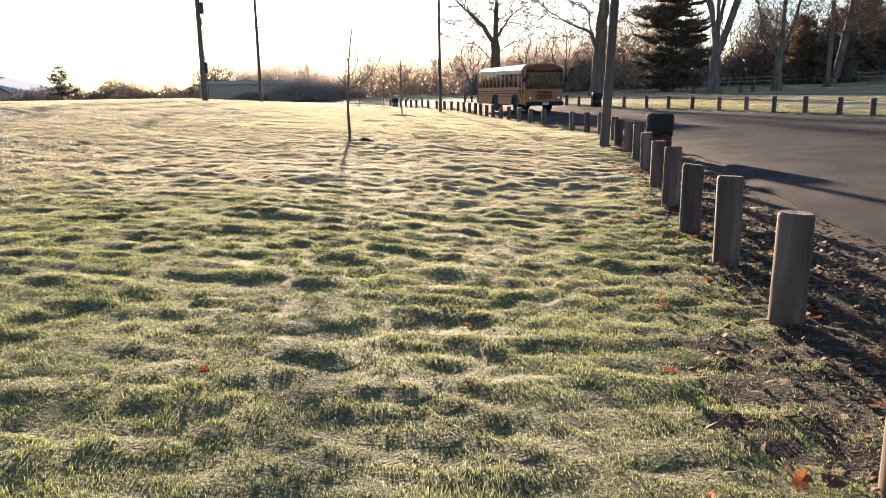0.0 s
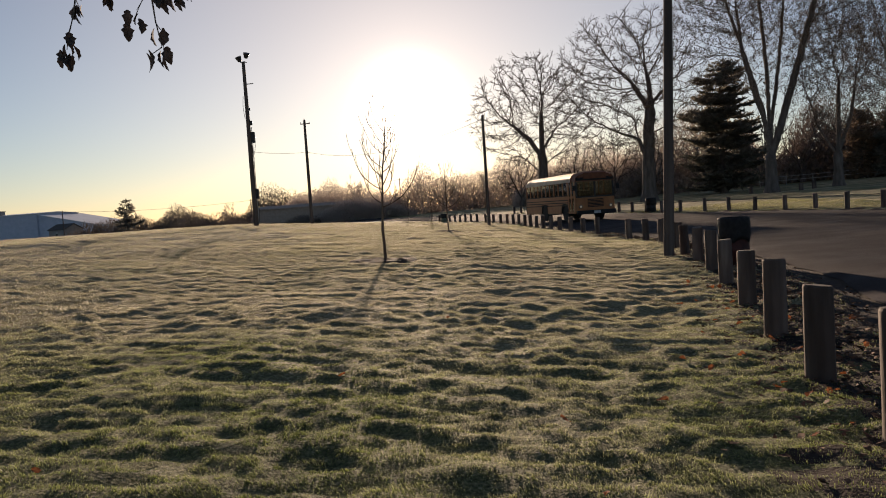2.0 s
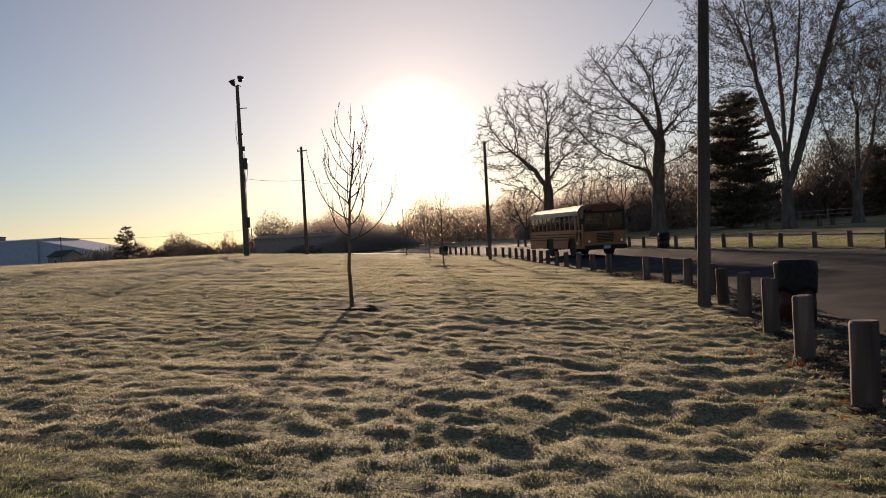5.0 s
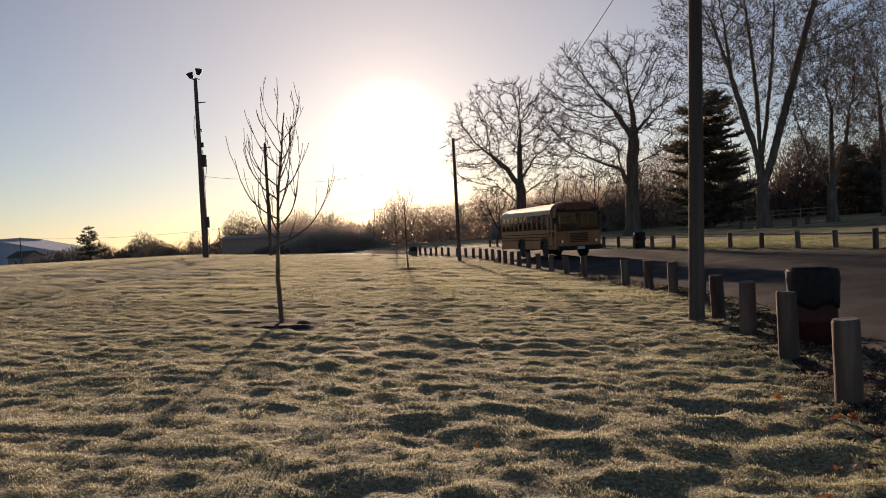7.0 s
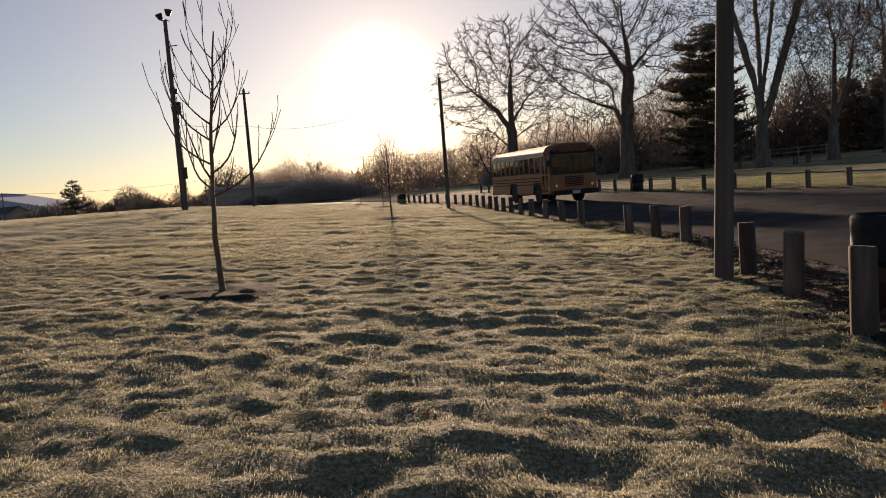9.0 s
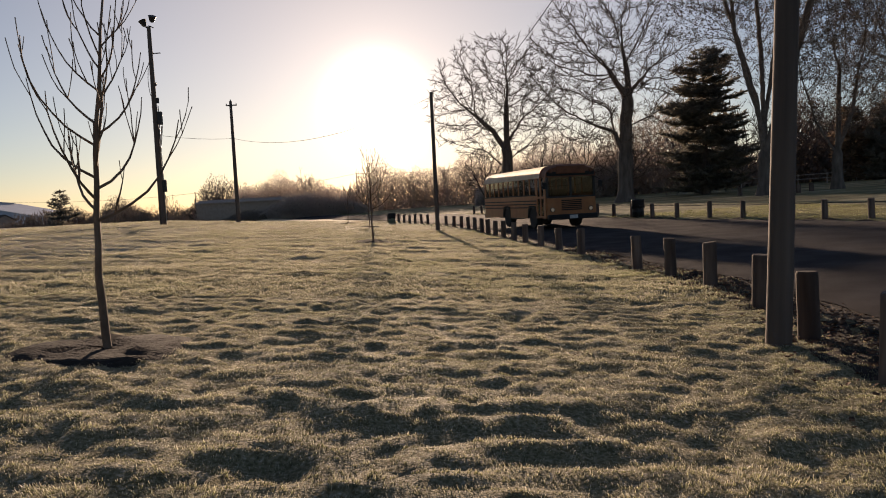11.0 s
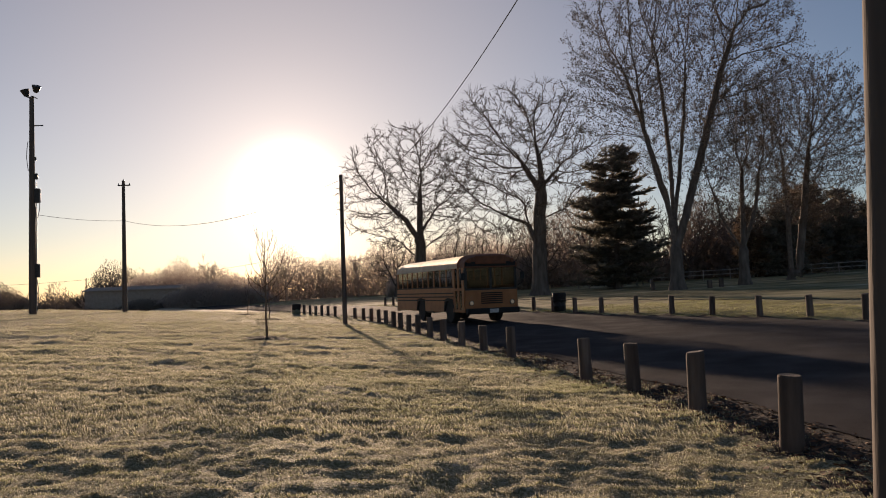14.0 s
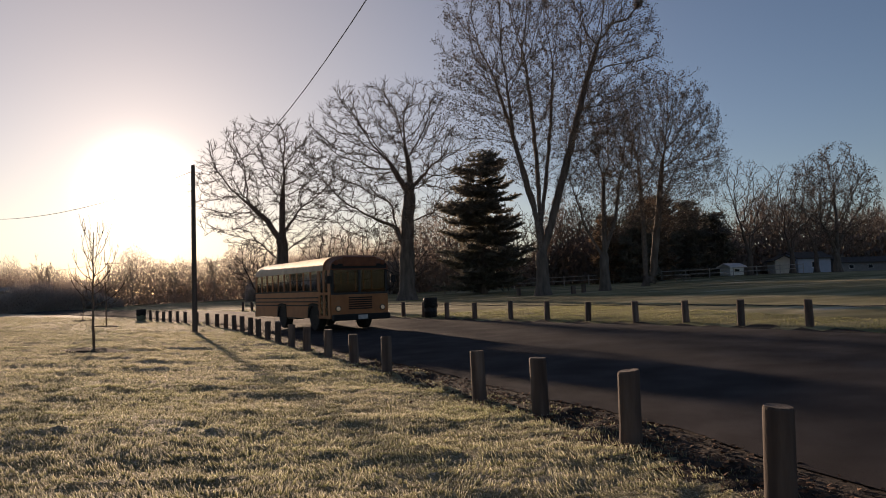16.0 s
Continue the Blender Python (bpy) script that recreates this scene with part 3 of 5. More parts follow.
def conifer(x, y, height, label, seed, width=0.24, gap=0.0, clear=0.12, round_top=0.5, needles=None, spray=1.0, flat=1.0, dense=1):
    """An evergreen: straight trunk, whorls of boughs carrying flat needle sprays, ragged in outline."""
    rnd = random.Random(seed)
    root = tagged(new("conifer"), label, "tree")
    place_at(root, x, y)
    tv, tf = [], []
    tube(tv, tf, [Vector((0, 0, -0.3)), Vector((0, 0, 0.5)), Vector((0.05, 0, height * 0.5)), Vector((0, 0, height * 0.97))], [height * 0.03, height * 0.024, height * 0.013, 0.02], 9)
    raw("trunk", tv, tf, M_BARK, root, smooth=True)
    bv, bf, nv, nf = [], [], [], []
    z = height * clear
    while z < height * 0.97:
        f = (z - height * clear) / (height * (1 - clear))
        reach = height * width * (1 - f) ** round_top * (0.7 + 0.3 * min(1, f * 4)) * rnd.uniform(0.7, 1.1) + 0.3
        for k in range(rnd.randint(6, 8)):
            a = rnd.uniform(0, 2 * math.pi)
            ln = reach * rnd.uniform(0.45, 1.15)
            tilt = (0.55 * f - 0.1) * flat + rnd.uniform(-0.1, 0.12)
            d = Vector((math.cos(a), math.sin(a), tilt))
            p0 = Vector((0, 0, z + rnd.uniform(-0.25, 0.25)))
            p1 = p0 + d * ln * 0.6 - Vector((0, 0, 0.05 * ln))
            p2 = p0 + d * ln + Vector((0, 0, 0.06 * ln))
            tube(bv, bf, [p0, p1, p2], [0.05 + 0.01 * ln, 0.03, 0.012], 3)
            steps = max(4, int(ln * 5))
            for s in range(steps):
                t = (s + 1) / steps
                if t < 0.3:
                    continue
                q = p0.lerp(p1, t / 0.6) if t < 0.6 else p1.lerp(p2, (t - 0.6) / 0.4)
                for _ in range(4 * dense):
                    side = Vector((rnd.gauss(0, 1), rnd.gauss(0, 1), rnd.gauss(0.1, 0.35 * flat)))
                    side = (side.normalized() + d * 0.6).normalized()
                    L = (0.3 + 0.35 * math.sin(math.pi * t)) * min(1.3, 0.5 + ln * 0.2) * rnd.uniform(0.7, 1.3) * spray
                    w = side.cross(Vector((rnd.gauss(0, 1), rnd.gauss(0, 1), rnd.gauss(0, 1)))).normalized() * L * (0.13 if dense == 1 else 0.1)
                    b = len(nv)
                    for c in (q, q + side * L * 0.5 + w, q + side * L, q + side * L * 0.5 - w):
                        nv.append(tuple(c))
                    nf.append((b, b + 1, b + 2, b + 3))
        z += height * (0.03 + gap) * rnd.uniform(0.7, 1.4)
    raw("crown", bv, bf, M_TWIG, root)
    raw("needles", nv, nf, needles or M_NEEDLE, root)
    return root


class CrownTree:
    """Grows limbs towards points scattered in the crown, so that boughs spread, fork and fill its outline."""

    def __init__(self, seed, stems, crowns, step=0.5, reach=5.0, kill=0.85, wander=0.3, rise=0.05, keep=0.3):
        rs = np.random.RandomState(seed)
        pos, par = [], []
        for s, line in enumerate(stems):
            line = [Vector(p) for p in line]
            last = -1
            if s:
                d = [(Vector(p) - line[0]).length for p in pos]
                last = int(np.argmin(d))
            for a, b in zip(line, line[1:]):
                n = max(1, int((b - a).length / step))
                for k in range(n):
                    q = a.lerp(b, (k + 1) / n if (s or last >= 0) else k / n)
                    q = q + Vector(rs.normal(0, 0.05 * wander * 3, 3)) * min(1, max(0, q.z - 2) / 4)
                    pos.append(tuple(q))
                    par.append(last)
                    last = len(pos) - 1
        pts = []
        for c, r, n, low in crowns:
            u = rs.normal(0, 1, (n, 3))
            u /= np.linalg.norm(u, axis=1, keepdims=True)
            p = np.array(c) + u * np.array(r) * rs.uniform(0.03, 1, (n, 1)) ** 0.42
            pts.append(p[p[:, 2] > low])
        pts = np.concatenate(pts)
        P = np.array(pos)
        near = np.full(len(pts), 1e9)
        who = np.zeros(len(pts), int)
        fresh, first = P, 0
        alive = np.ones(len(pts), bool)
        for _ in range(140):
            d = np.linalg.norm(pts[:, None, :] - fresh[None, :, :], axis=2)
            m = d.argmin(1)
            dm = d[np.arange(len(pts)), m]
            better = dm < near
            near[better], who[better] = dm[better], first + m[better]
            alive &= near > kill
            act = alive & (near < reach)
            if not act.any():
                if not alive.any():
                    break
                act = alive & (near <= near[alive].min() + 1.0)
            node = who[act]
            dirs = pts[act] - P[node]
            dirs /= np.linalg.norm(dirs, axis=1, keepdims=True)
            acc = np.zeros((len(P), 3))
            np.add.at(acc, node, dirs)
            ids = np.unique(node)
            v = acc[ids]
            v /= np.maximum(np.linalg.norm(v, axis=1, keepdims=True), 1e-6)
            up = np.array(par)[ids]
            on = np.where((up >= 0)[:, None], P[ids] - P[np.maximum(up, 0)], 0.0)
            on /= np.maximum(np.linalg.norm(on, axis=1, keepdims=True), 1e-6)
            v = v + keep * on + rs.normal(0, wander, v.shape) + np.array([0, 0, rise])
            v /= np.linalg.norm(v, axis=1, keepdims=True)
            fresh = P[ids] + v * step * rs.uniform(0.8, 1.2, (len(ids), 1))
            first = len(P)
            P = np.concatenate([P, fresh])
            par.extend(ids.tolist())
            if len(P) > 12000:
                break
        self.P, self.par = P, np.array(par)

    def wood(self, r0, power, r_base, twigs, twig_len, seed, rise=0.4):
        """Tubes for trunk and crown, radii from the load of twigs each limb carries."""
        rs = random.Random(seed)
        n = len(self.P)
        load = np.zeros(n)
        kids = [[] for _ in range(n)]
        for i in range(n - 1, -1, -1):
            if not kids[i]:
                load[i] = r0 ** power
            if self.par[i] >= 0:
                load[self.par[i]] += load[i]
                kids[self.par[i]].append(i)
        rad = load ** (1 / power)
        rad = np.where(rad > 0.1, 0.1 + (rad - 0.1) * (r_base - 0.1) / max(rad[0] - 0.1, 1e-3), rad)
        V = [Vector(p) for p in self.P]
        tv, tf, cv, cf, tips = [], [], [], [], []
        starts = [(i, -1) for i in range(n) if self.par[i] < 0]
        while starts:
            i, p = starts.pop()
            chain = ([V[p]] if p >= 0 else []) + [V[i]]
            rr = ([min(rad[p] * 0.8, rad[i] * 1.25)] if p >= 0 else []) + [rad[i]]
            while kids[i]:
                nxt = max(kids[i], key=lambda k: rad[k])
                for k in kids[i]:
                    if k != nxt:
                        starts.append((k, i))
                i = nxt
                chain.append(V[i])
                rr.append(rad[i])
            if p < 0:
                rr = [r * (1 + 0.75 * math.exp(-max(q.z, 0) / 0.5)) for r, q in zip(rr, chain)]
                tube(tv, tf, chain, rr, 12)
            elif len(chain) > 1:
                tube(cv, cf, chain, rr, 7 if rr[0] > 0.14 else 5 if rr[0] > 0.07 else 3)
        for i in range(n):
            if rad[i] < r0 * 3.2 and self.par[i] >= 0:
                d0 = (V[i] - V[self.par[i]]).normalized()
                for k in range(twigs if kids[i] else twigs + 1):
                    d = (d0 + Vector((rs.gauss(0, 0.6), rs.gauss(0, 0.6), rs.gauss(rise, 0.5)))).normalized()
                    ln = twig_len * rs.uniform(0.5, 1.3)
                    m = V[i] + d * ln * 0.5
                    e = m + (d + Vector((rs.gauss(0, 0.35), rs.gauss(0, 0.35), rs.gauss(0.15, 0.3)))).normalized() * ln * 0.5
                    tube(cv, cf, [V[i], e], [r0 * 0.9, r0 * 0.5], 3)
                    tips += [(m, d), (e, d)]
        return tv, tf, cv, cf, tips


def crown_tree(x, y, label, seed, stems, crowns, r0=0.024, power=2.3, r_base=0.6, twigs=1, twig_len=0.7, buds=0, bud_size=0.2, twig_rise=0.3, **kw):
    g = CrownTree(seed, stems, crowns, **kw)
    tv, tf, cv, cf, tips = g.wood(r0, power, r_base, twigs, twig_len, seed, twig_rise)
    root = tagged(new("tree"), label, "tree")
    place_at(root, x, y)
    raw("trunk", tv, tf, M_BARK, root, smooth=True)
    raw("crown", cv, cf, M_TWIG, root)
    if buds:
        leaf_cloud("leaves", tips, buds, bud_size, 0.16, seed, M_BUD, root)
    return root


crown_tree(12.2, 88.0, "broad bare oak with crooked spreading limbs behind the bollards", 11,
           [[(0, 0, -0.4), (0.1, 0, 4), (0.3, 0.1, 8), (0.7, 0, 11.3), (0.4, 0, 14.5)], [(0, 0, 4.6), (-0.8, 0.2, 7.0), (-1.3, 0.3, 9.6)], [(0.7, 0, 11.0), (2.6, 0.3, 13.0)], [(0.6, 0, 10.2), (-1.4, -0.4, 13.5)], [(-0.8, 0.2, 7.2), (-3.6, -0.6, 8.2)], [(0.3, 0, 7.6), (2.8, -0.5, 8.6)]],
           [((-1.4, 0, 13.6), (9.4, 7.4, 8.6), 2100, 4.4)], r0=0.022, r_base=0.75, wander=0.2, reach=4.2, kill=0.9, twigs=4, twig_len=0.85, keep=0.4, twig_rise=0.1)
crown_tree(0.3, 93.0, "bare spreading oak against the low sun", 23,
           [[(0, 0, -0.4), (0, 0, 4), (0.05, 0, 7.6), (0.2, 0, 12.0)], [(0, 0, 6.4), (-1.4, 0.2, 8.6), (-3.0, 0.3, 10.2)], [(0, 0, 7.2), (1.8, -0.2, 9.6)], [(0, 0, 4.4), (-2.2, -0.3, 6.4)], [(0, 0, 5.2), (2.0, 0.4, 6.8)]],
           [((-1.0, 0, 12.0), (8.0, 6.6, 7.4), 1800, 4.4)], r0=0.022, r_base=0.6, wander=0.2, reach=4.2, kill=0.88, twigs=4, twig_len=0.8, keep=0.4, twig_rise=0.1)
crown_tree(22.6, 78.0, "tall triple-stemmed maple with swelling buds", 31,
           [[(0, 0, -0.4), (0.0, 0, 2.5), (-0.1, 0, 5), (-0.5, 0, 8), (-1.3, 0.2, 11), (-2.6, 0.4, 16), (-3.8, 0.5, 20)],
            [(0, 0, 3.5), (0.15, 0.4, 6), (0.2, 0.8, 12), (0.0, 1.2, 17), (-0.3, 1.4, 21)],
            [(0, 0, 3.6), (0.6, -0.2, 5.2), (2.9, -0.5, 13), (4.7, -0.5, 19), (6.2, -0.4, 23)],
            [(-0.2, 0, 6.2), (-1.4, -0.6, 9.6), (-2.6, -1.0, 14), (-3.0, -1.0, 19)],
            [(0.1, 0.3, 6.0), (1.0, 0.9, 10), (1.9, 1.3, 16), (2.3, 1.3, 21)]],
           [((1.6, 0, 21.5), (10.8, 7.8, 9.8), 2700, 10.0), ((-5.0, 0, 17.0), (4.5, 4, 4.5), 420, 9.0), ((1.5, 0, 13.5), (6.0, 5.0, 6.0), 480, 8.0)], r0=0.016, power=2.12, r_base=0.55, wander=0.16, rise=0.5, reach=4.5, kill=0.72, twigs=2, twig_len=0.8, buds=2, bud_size=0.17, twig_rise=0.7)
crown_tree(30.2, 81.6, "upright bare tree with many fine ascending twigs", 41,
           [[(0, 0, -0.4), (0.0, 0, 2.6), (0.15, 0, 6), (0.3, 0, 11)], [(0, 0, 3.0), (-1.6, 0.3, 6), (-2.6, 0.4, 9.5)], [(0, 0, 3.4), (1.3, -0.2, 7), (1.9, -0.2, 11)]],
           [((0.3, 0, 12.2), (4.5, 4.2, 7.8), 1900, 4.0)], r0=0.016, r_base=0.44, wander=0.16, rise=0.42, reach=3.6, kill=0.6, twigs=2, twig_len=0.75, buds=2, bud_size=0.17, twig_rise=0.7)
crown_tree(39.8, 91.0, "twin-trunked budding tree on the park lawn", 47,
           [[(-0.3, 0, -0.4), (-0.3, 0, 3), (-0.3, 0, 7), (-0.4, 0.2, 13)], [(-0.3, 0, 0.2), (0.6, 0, 0.6), (0.8, 0, 3), (1.6, 0, 8), (2.4, 0, 14)]],
           [((2.2, 0, 14.6), (7.6, 6.6, 9.6), 2700, 4.2)], r0=0.017, r_base=0.5, wander=0.16, rise=0.4, reach=4.0, kill=0.66, twigs=2, twig_len=0.8, buds=3, bud_size=0.17, twig_rise=0.7)
conifer(22.3, 96.0, 16.6, "dark broad round-topped pine between bare trees", 5, 0.37, -0.004, 0.05, 0.5, spray=1.3, flat=0.5, dense=3)

# ---------- poles and wires ----------
def pole(name, x, y, height, r0, r1, label, tilt=(0, 0)):
    root = tagged(new(name), label, "pole")
    root.matrix_world = pose(x, y, ground_at(x, y), tilt[0], tilt[1], 0)
    bm = lathe([(r0 * 1.05, -0.5), (r0, 0.0), ((r0 + r1) / 2, height / 2), (r1, height - 0.03), (r1 * 0.8, height)], 16)
    part("shaft", bm, M_POLE, root, smooth=True)
    return root


road_pole = pole("utility_pole", 3.0, 19.92, 8.6, 0.125, 0.09, "grey-brown wooden utility pole standing beside the bollards", (0, 2.4))
far_pole = pole("utility_pole", -3.65, 52.2, 7.6, 0.12, 0.09, "wooden utility pole by the road in the glare")
plain_pole = pole("utility_pole", -23.97, 75.57, 10.9, 0.19, 0.12, "bare wooden utility pole at the field edge")
light_pole = pole("floodlight_pole", -25.46, 64.35, 14.6, 0.24, 0.14, "tall wooden floodlight pole with two lamps and meter boxes")
light_pole["category"] = "light pole"


def wire(name, a, b, sag, label, r=0.012):
    v, f = [], []
    a, b = Vector(a), Vector(b)
    pts = [a.lerp(b, i / 24) - Vector((0, 0, sag * 4 * (i / 24) * (1 - i / 24))) for i in range(25)]
    tube(v, f, pts, [r] * 25, 5)
    return tagged(raw(name, v, f, M_WIRE), label, "wire")


wire("overhead_wire", (2.86, 19.9, 6.62), (-3.65, 52.2, 7.72), 1.93, "thin dark overhead wire between two utility poles", 0.008)


# ---------- the school bus ----------
M_BUSYEL = material("bus_yellow_paint", [(0.3, (0.3, 0.12, 0.048)), (0.6, (0.38, 0.155, 0.058)), (0.8, (0.34, 0.165, 0.085))], 0.5, 2.5, bump=0.002, bump_scale=4)
M_BUSROOF = material("frosted_roof_paint", [(0.3, (0.46, 0.37, 0.27)), (0.7, (0.62, 0.53, 0.42))], 0.7, 3)
# bus paint darkened: shade above the windshield put into the cap's colour
M_CAPSHADE = material("front_cap_shade", [(0.3, (0.13, 0.05, 0.026)), (0.7, (0.2, 0.076, 0.036))], 0.6, 2.5)
M_RUBBER = material("rubber", [(0.3, (0.015, 0.015, 0.015)), (0.7, (0.035, 0.033, 0.03))], 0.8, 9)
M_SEAT = material("seat_vinyl", [(0.3, (0.05, 0.03, 0.02)), (0.7, (0.08, 0.05, 0.03))], 0.6, 9)
M_SIGNRED = material("sign_red", [(0.3, (0.13, 0.045, 0.022)), (0.7, (0.2, 0.07, 0.03))], 0.6, 4)
M_PLATE = material("plate", [(0.3, (0.4, 0.4, 0.4)), (0.7, (0.55, 0.55, 0.52))], 0.5, 9)


def glass_material(name, tint, ior=1.45):
    m = bpy.data.materials.new(name)
    m.use_nodes = True
    n, l = m.node_tree.nodes, m.node_tree.links
    n.clear()
    out = n.new("ShaderNodeOutputMaterial")
    t = n.new("ShaderNodeBsdfTransparent")
    t.inputs[0].default_value = (*tint, 1)
    g = n.new("ShaderNodeBsdfGlossy")
    g.inputs["Roughness"].default_value = 0.05
    fr = n.new("ShaderNodeFresnel")
    fr.inputs[0].default_value = ior
    mx = n.new("ShaderNodeMixShader")
    l.new(fr.outputs[0], mx.inputs[0])
    l.new(t.outputs[0], mx.inputs[1])
    l.new(g.outputs[0], mx.inputs[2])
    l.new(mx.outputs[0], out.inputs[0])
    return m


M_GLASS = glass_material("bus_glass", (0.86, 0.85, 0.83))
M_SCREEN = glass_material("windshield_glass", (0.6, 0.58, 0.55), 1.3)


def lamp_material(name, colour, strength):
    m = bpy.data.materials.new(name)
    m.use_nodes = True
    b = m.node_tree.nodes["Principled BSDF"]
    b.inputs["Base Color"].default_value = (0.16, 0.15, 0.14, 1)
    b.inputs["Roughness"].default_value = 0.2
    b.inputs["Emission Color"].default_value = (*colour, 1)
    b.inputs["Emission Strength"].default_value = strength
    return m


M_HEADLAMP = lamp_material("headlamp_lens", (1.0, 0.85, 0.6), 0.06)


def glass_pane(dims, parent, mat=None):
    ob = box_part("pane", dims, mat or M_GLASS, parent)
    ob.visible_shadow = False
    return ob


def school_bus(x, y, z, turn):
    L, W, zs, zw0, ze = 9.3, 1.22, 0.5, 1.62, 2.42
    f, b = L / 2, -L / 2
    root = tagged(new("school_bus"), "yellow flat-fronted school bus with headlights on, on the park road", "bus")
    root.matrix_world = pose(x, y, z, 0, 0, turn)
    # window bays, from the tail to the door
    door0, door1 = f - 1.25, f - 0.28
    bays = 10
    bay = (door0 - 0.12 - (b + 0.15)) / bays
    for s in (-1, 1):
        y0, y1 = sorted((s * W, s * (W - 0.05)))
        end = door0 if s < 0 else f - 0.1
        bm = bmesh.new()
        # lower side with wheel arches left open
        axles = (f - 1.85, f - 5.55)
        cuts = [b] + sorted(v for a in axles for v in (a - 0.58, a + 0.58)) + [end]
        for a0, a1 in zip(cuts[0::2], cuts[1::2]):
            add_box(bm, a0, y0, zs, a1, y1, 1.08)
        add_box(bm, b, y0, 1.08, end, y1, zw0, bevel=0.01)
        part("side_panel", bm, M_BUSYEL, root)
        for a in axles:
            bm = bmesh.new()
            ro = []
            for k in range(13):
                t = math.pi * k / 12
                ro.append((a + 0.58 * math.cos(t), zs + 0.02 + 0.57 * math.sin(t)))
            for (xa, za), (xb_, zb) in zip(ro, ro[1:]):
                add_box(bm, min(xa, xb_) - 0.02, min(y0, y1) - 0.015, min(za, zb) - 0.02, max(xa, xb_) + 0.02, max(y0, y1) + 0.015, max(za, zb) + 0.02)
            part("wheel_arch", bm, M_RUBBER, root)
        for k in range(bays + 1):
            px = b + 0.15 + bay * k
            box_part("pillar", (px - 0.045, y0, zw0, px + 0.045, y1, ze), M_BUSYEL, root)
            if k < bays:
                yy = s * (W - 0.025)
                glass_pane((px + 0.045, yy - 0.004, zw0, px + bay - 0.045, yy + 0.004, ze - 0.04), root)
                box_part("sash_bar", (px + 0.045, yy - 0.015, 2.02, px + bay - 0.045, yy + 0.015, 2.05), M_DARKMETAL, root)
        if s > 0:
            box_part("pillar", (f - 0.16, y0, zw0, f - 0.06, y1, ze), M_BUSYEL, root)
            glass_pane((b + 0.2 + bay * bays, s * (W - 0.025) - 0.004, zw0, f - 0.16, s * (W - 0.025) + 0.004, ze - 0.04), root)
        for zr, h in ((0.98, 0.05), (1.14, 0.05), (1.3, 0.05), (1.56, 0.06)):
            yo = sorted((s * (W + 0.002), s * (W + 0.03)))
            box_part("rub_rail", (b + 0.05, yo[0], zr, end - 0.04, yo[1], zr + h), M_BLACKPLASTIC, root, 0.008)
    # arched roof shell with rounded ends, its front cap apart
    cap = f - 0.75
    for name, xs, sh, paint, words in (("roof", (b - 0.02, b + 0.12, b + 0.5, cap), (0.8, 0.94, 1.0, 1.0), M_BUSROOF, "pale frosted bus roof"),
                                       ("front_cap", (cap, f - 0.35, f - 0.14, f), (1.02, 1.02, 0.97, 0.8), M_CAPSHADE, "rounded front cap, orange darkened for shade")):
        bm = bmesh.new()
        rows = []
        for xx, s in zip(xs, sh):
            row = []
            for k in range(17):
                t = math.pi * k / 16
                yy = math.copysign(abs(math.cos(t)) ** 0.55, math.cos(t)) * (W + (0.01 if name == "roof" else 0.025))
                zz = ze - 0.04 + (math.sin(t) ** 0.75) * 0.58 * s
                row.append(bm.verts.new((xx, yy, zz)))
            rows.append(row)
        for r0, r1 in zip(rows, rows[1:]):
            for k in range(16):
                fa = bm.faces.new((r0[k], r0[k + 1], r1[k + 1], r1[k]))
                fa.smooth = True
        bm.faces.new(rows[0])
        bm.faces.new(rows[-1][::-1])
        part(name, bm, paint, root, words)
    # front
    box_part("front_panel", (f - 0.06, -W, 0.62, f, W, 1.42), M_BUSYEL, root, 0.03)
    box_part("front_panel", (f - 0.08, -W + 0.02, 1.42, f - 0.015, W - 0.02, 1.5), M_DARKMETAL, root)
    for yy in (-W + 0.06, 0.0, W - 0.06):
        box_part("windshield_post", (f - 0.09, yy - 0.05, 1.5, f - 0.02, yy + 0.05, 2.42), M_DARKMETAL, root)
    for y0, y1 in ((-W + 0.11, -0.05), (0.05, W - 0.11)):
        glass_pane((f - 0.06, y0, 1.5, f - 0.05, y1, 2.42), root, M_SCREEN)
    box_part("header", (f - 0.1, -W + 0.03, 2.42, f + 0.01, W - 0.03, 2.62), M_BLACKPLASTIC, root, 0.03)
    box_part("sign_board", (f - 0.02, -0.72, 2.52, f + 0.05, 0.72, 2.88), M_SIGNRED, root, 0.03, "orange-red roof sign board")
    for yy in (-1.0, 1.0):
        bm = lathe([(0.1, 0.0), (0.1, 0.05), (0.06, 0.08)], 14, "X")
        bmesh.ops.translate(bm, verts=bm.verts, vec=(f - 0.01, yy, 2.66))
        part("warning_lamp", bm, M_SIGNRED, root)
    bm = bmesh.new()
    for k in range(6):
        add_box(bm, f + 0.002, -0.5, 0.84 + k * 0.085, f + 0.03, 0.5, 0.89 + k * 0.085, 0.006)
    part("grille", bm, M_BLACKPLASTIC, root)
    for yy in (-0.95, 0.95):
        bm = lathe([(0.115, 0.0), (0.115, 0.03), (0.09, 0.035)], 18, "X")
        bmesh.ops.translate(bm, verts=bm.verts, vec=(f, yy, 0.88))
        h = part("headlight", bm, M_DARKMETAL, root)
        bm = lathe([(0.085, 0.0), (0.08, 0.012), (0.03, 0.02)], 18, "X")
        bmesh.ops.translate(bm, verts=bm.verts, vec=(f + 0.036, yy, 0.88))
        part("lens", bm, M_HEADLAMP, h)
    box_part("bumper", (f - 0.02, -W + 0.01, 0.42, f + 0.2, W - 0.01, 0.66), M_BLACKPLASTIC, root, 0.04)
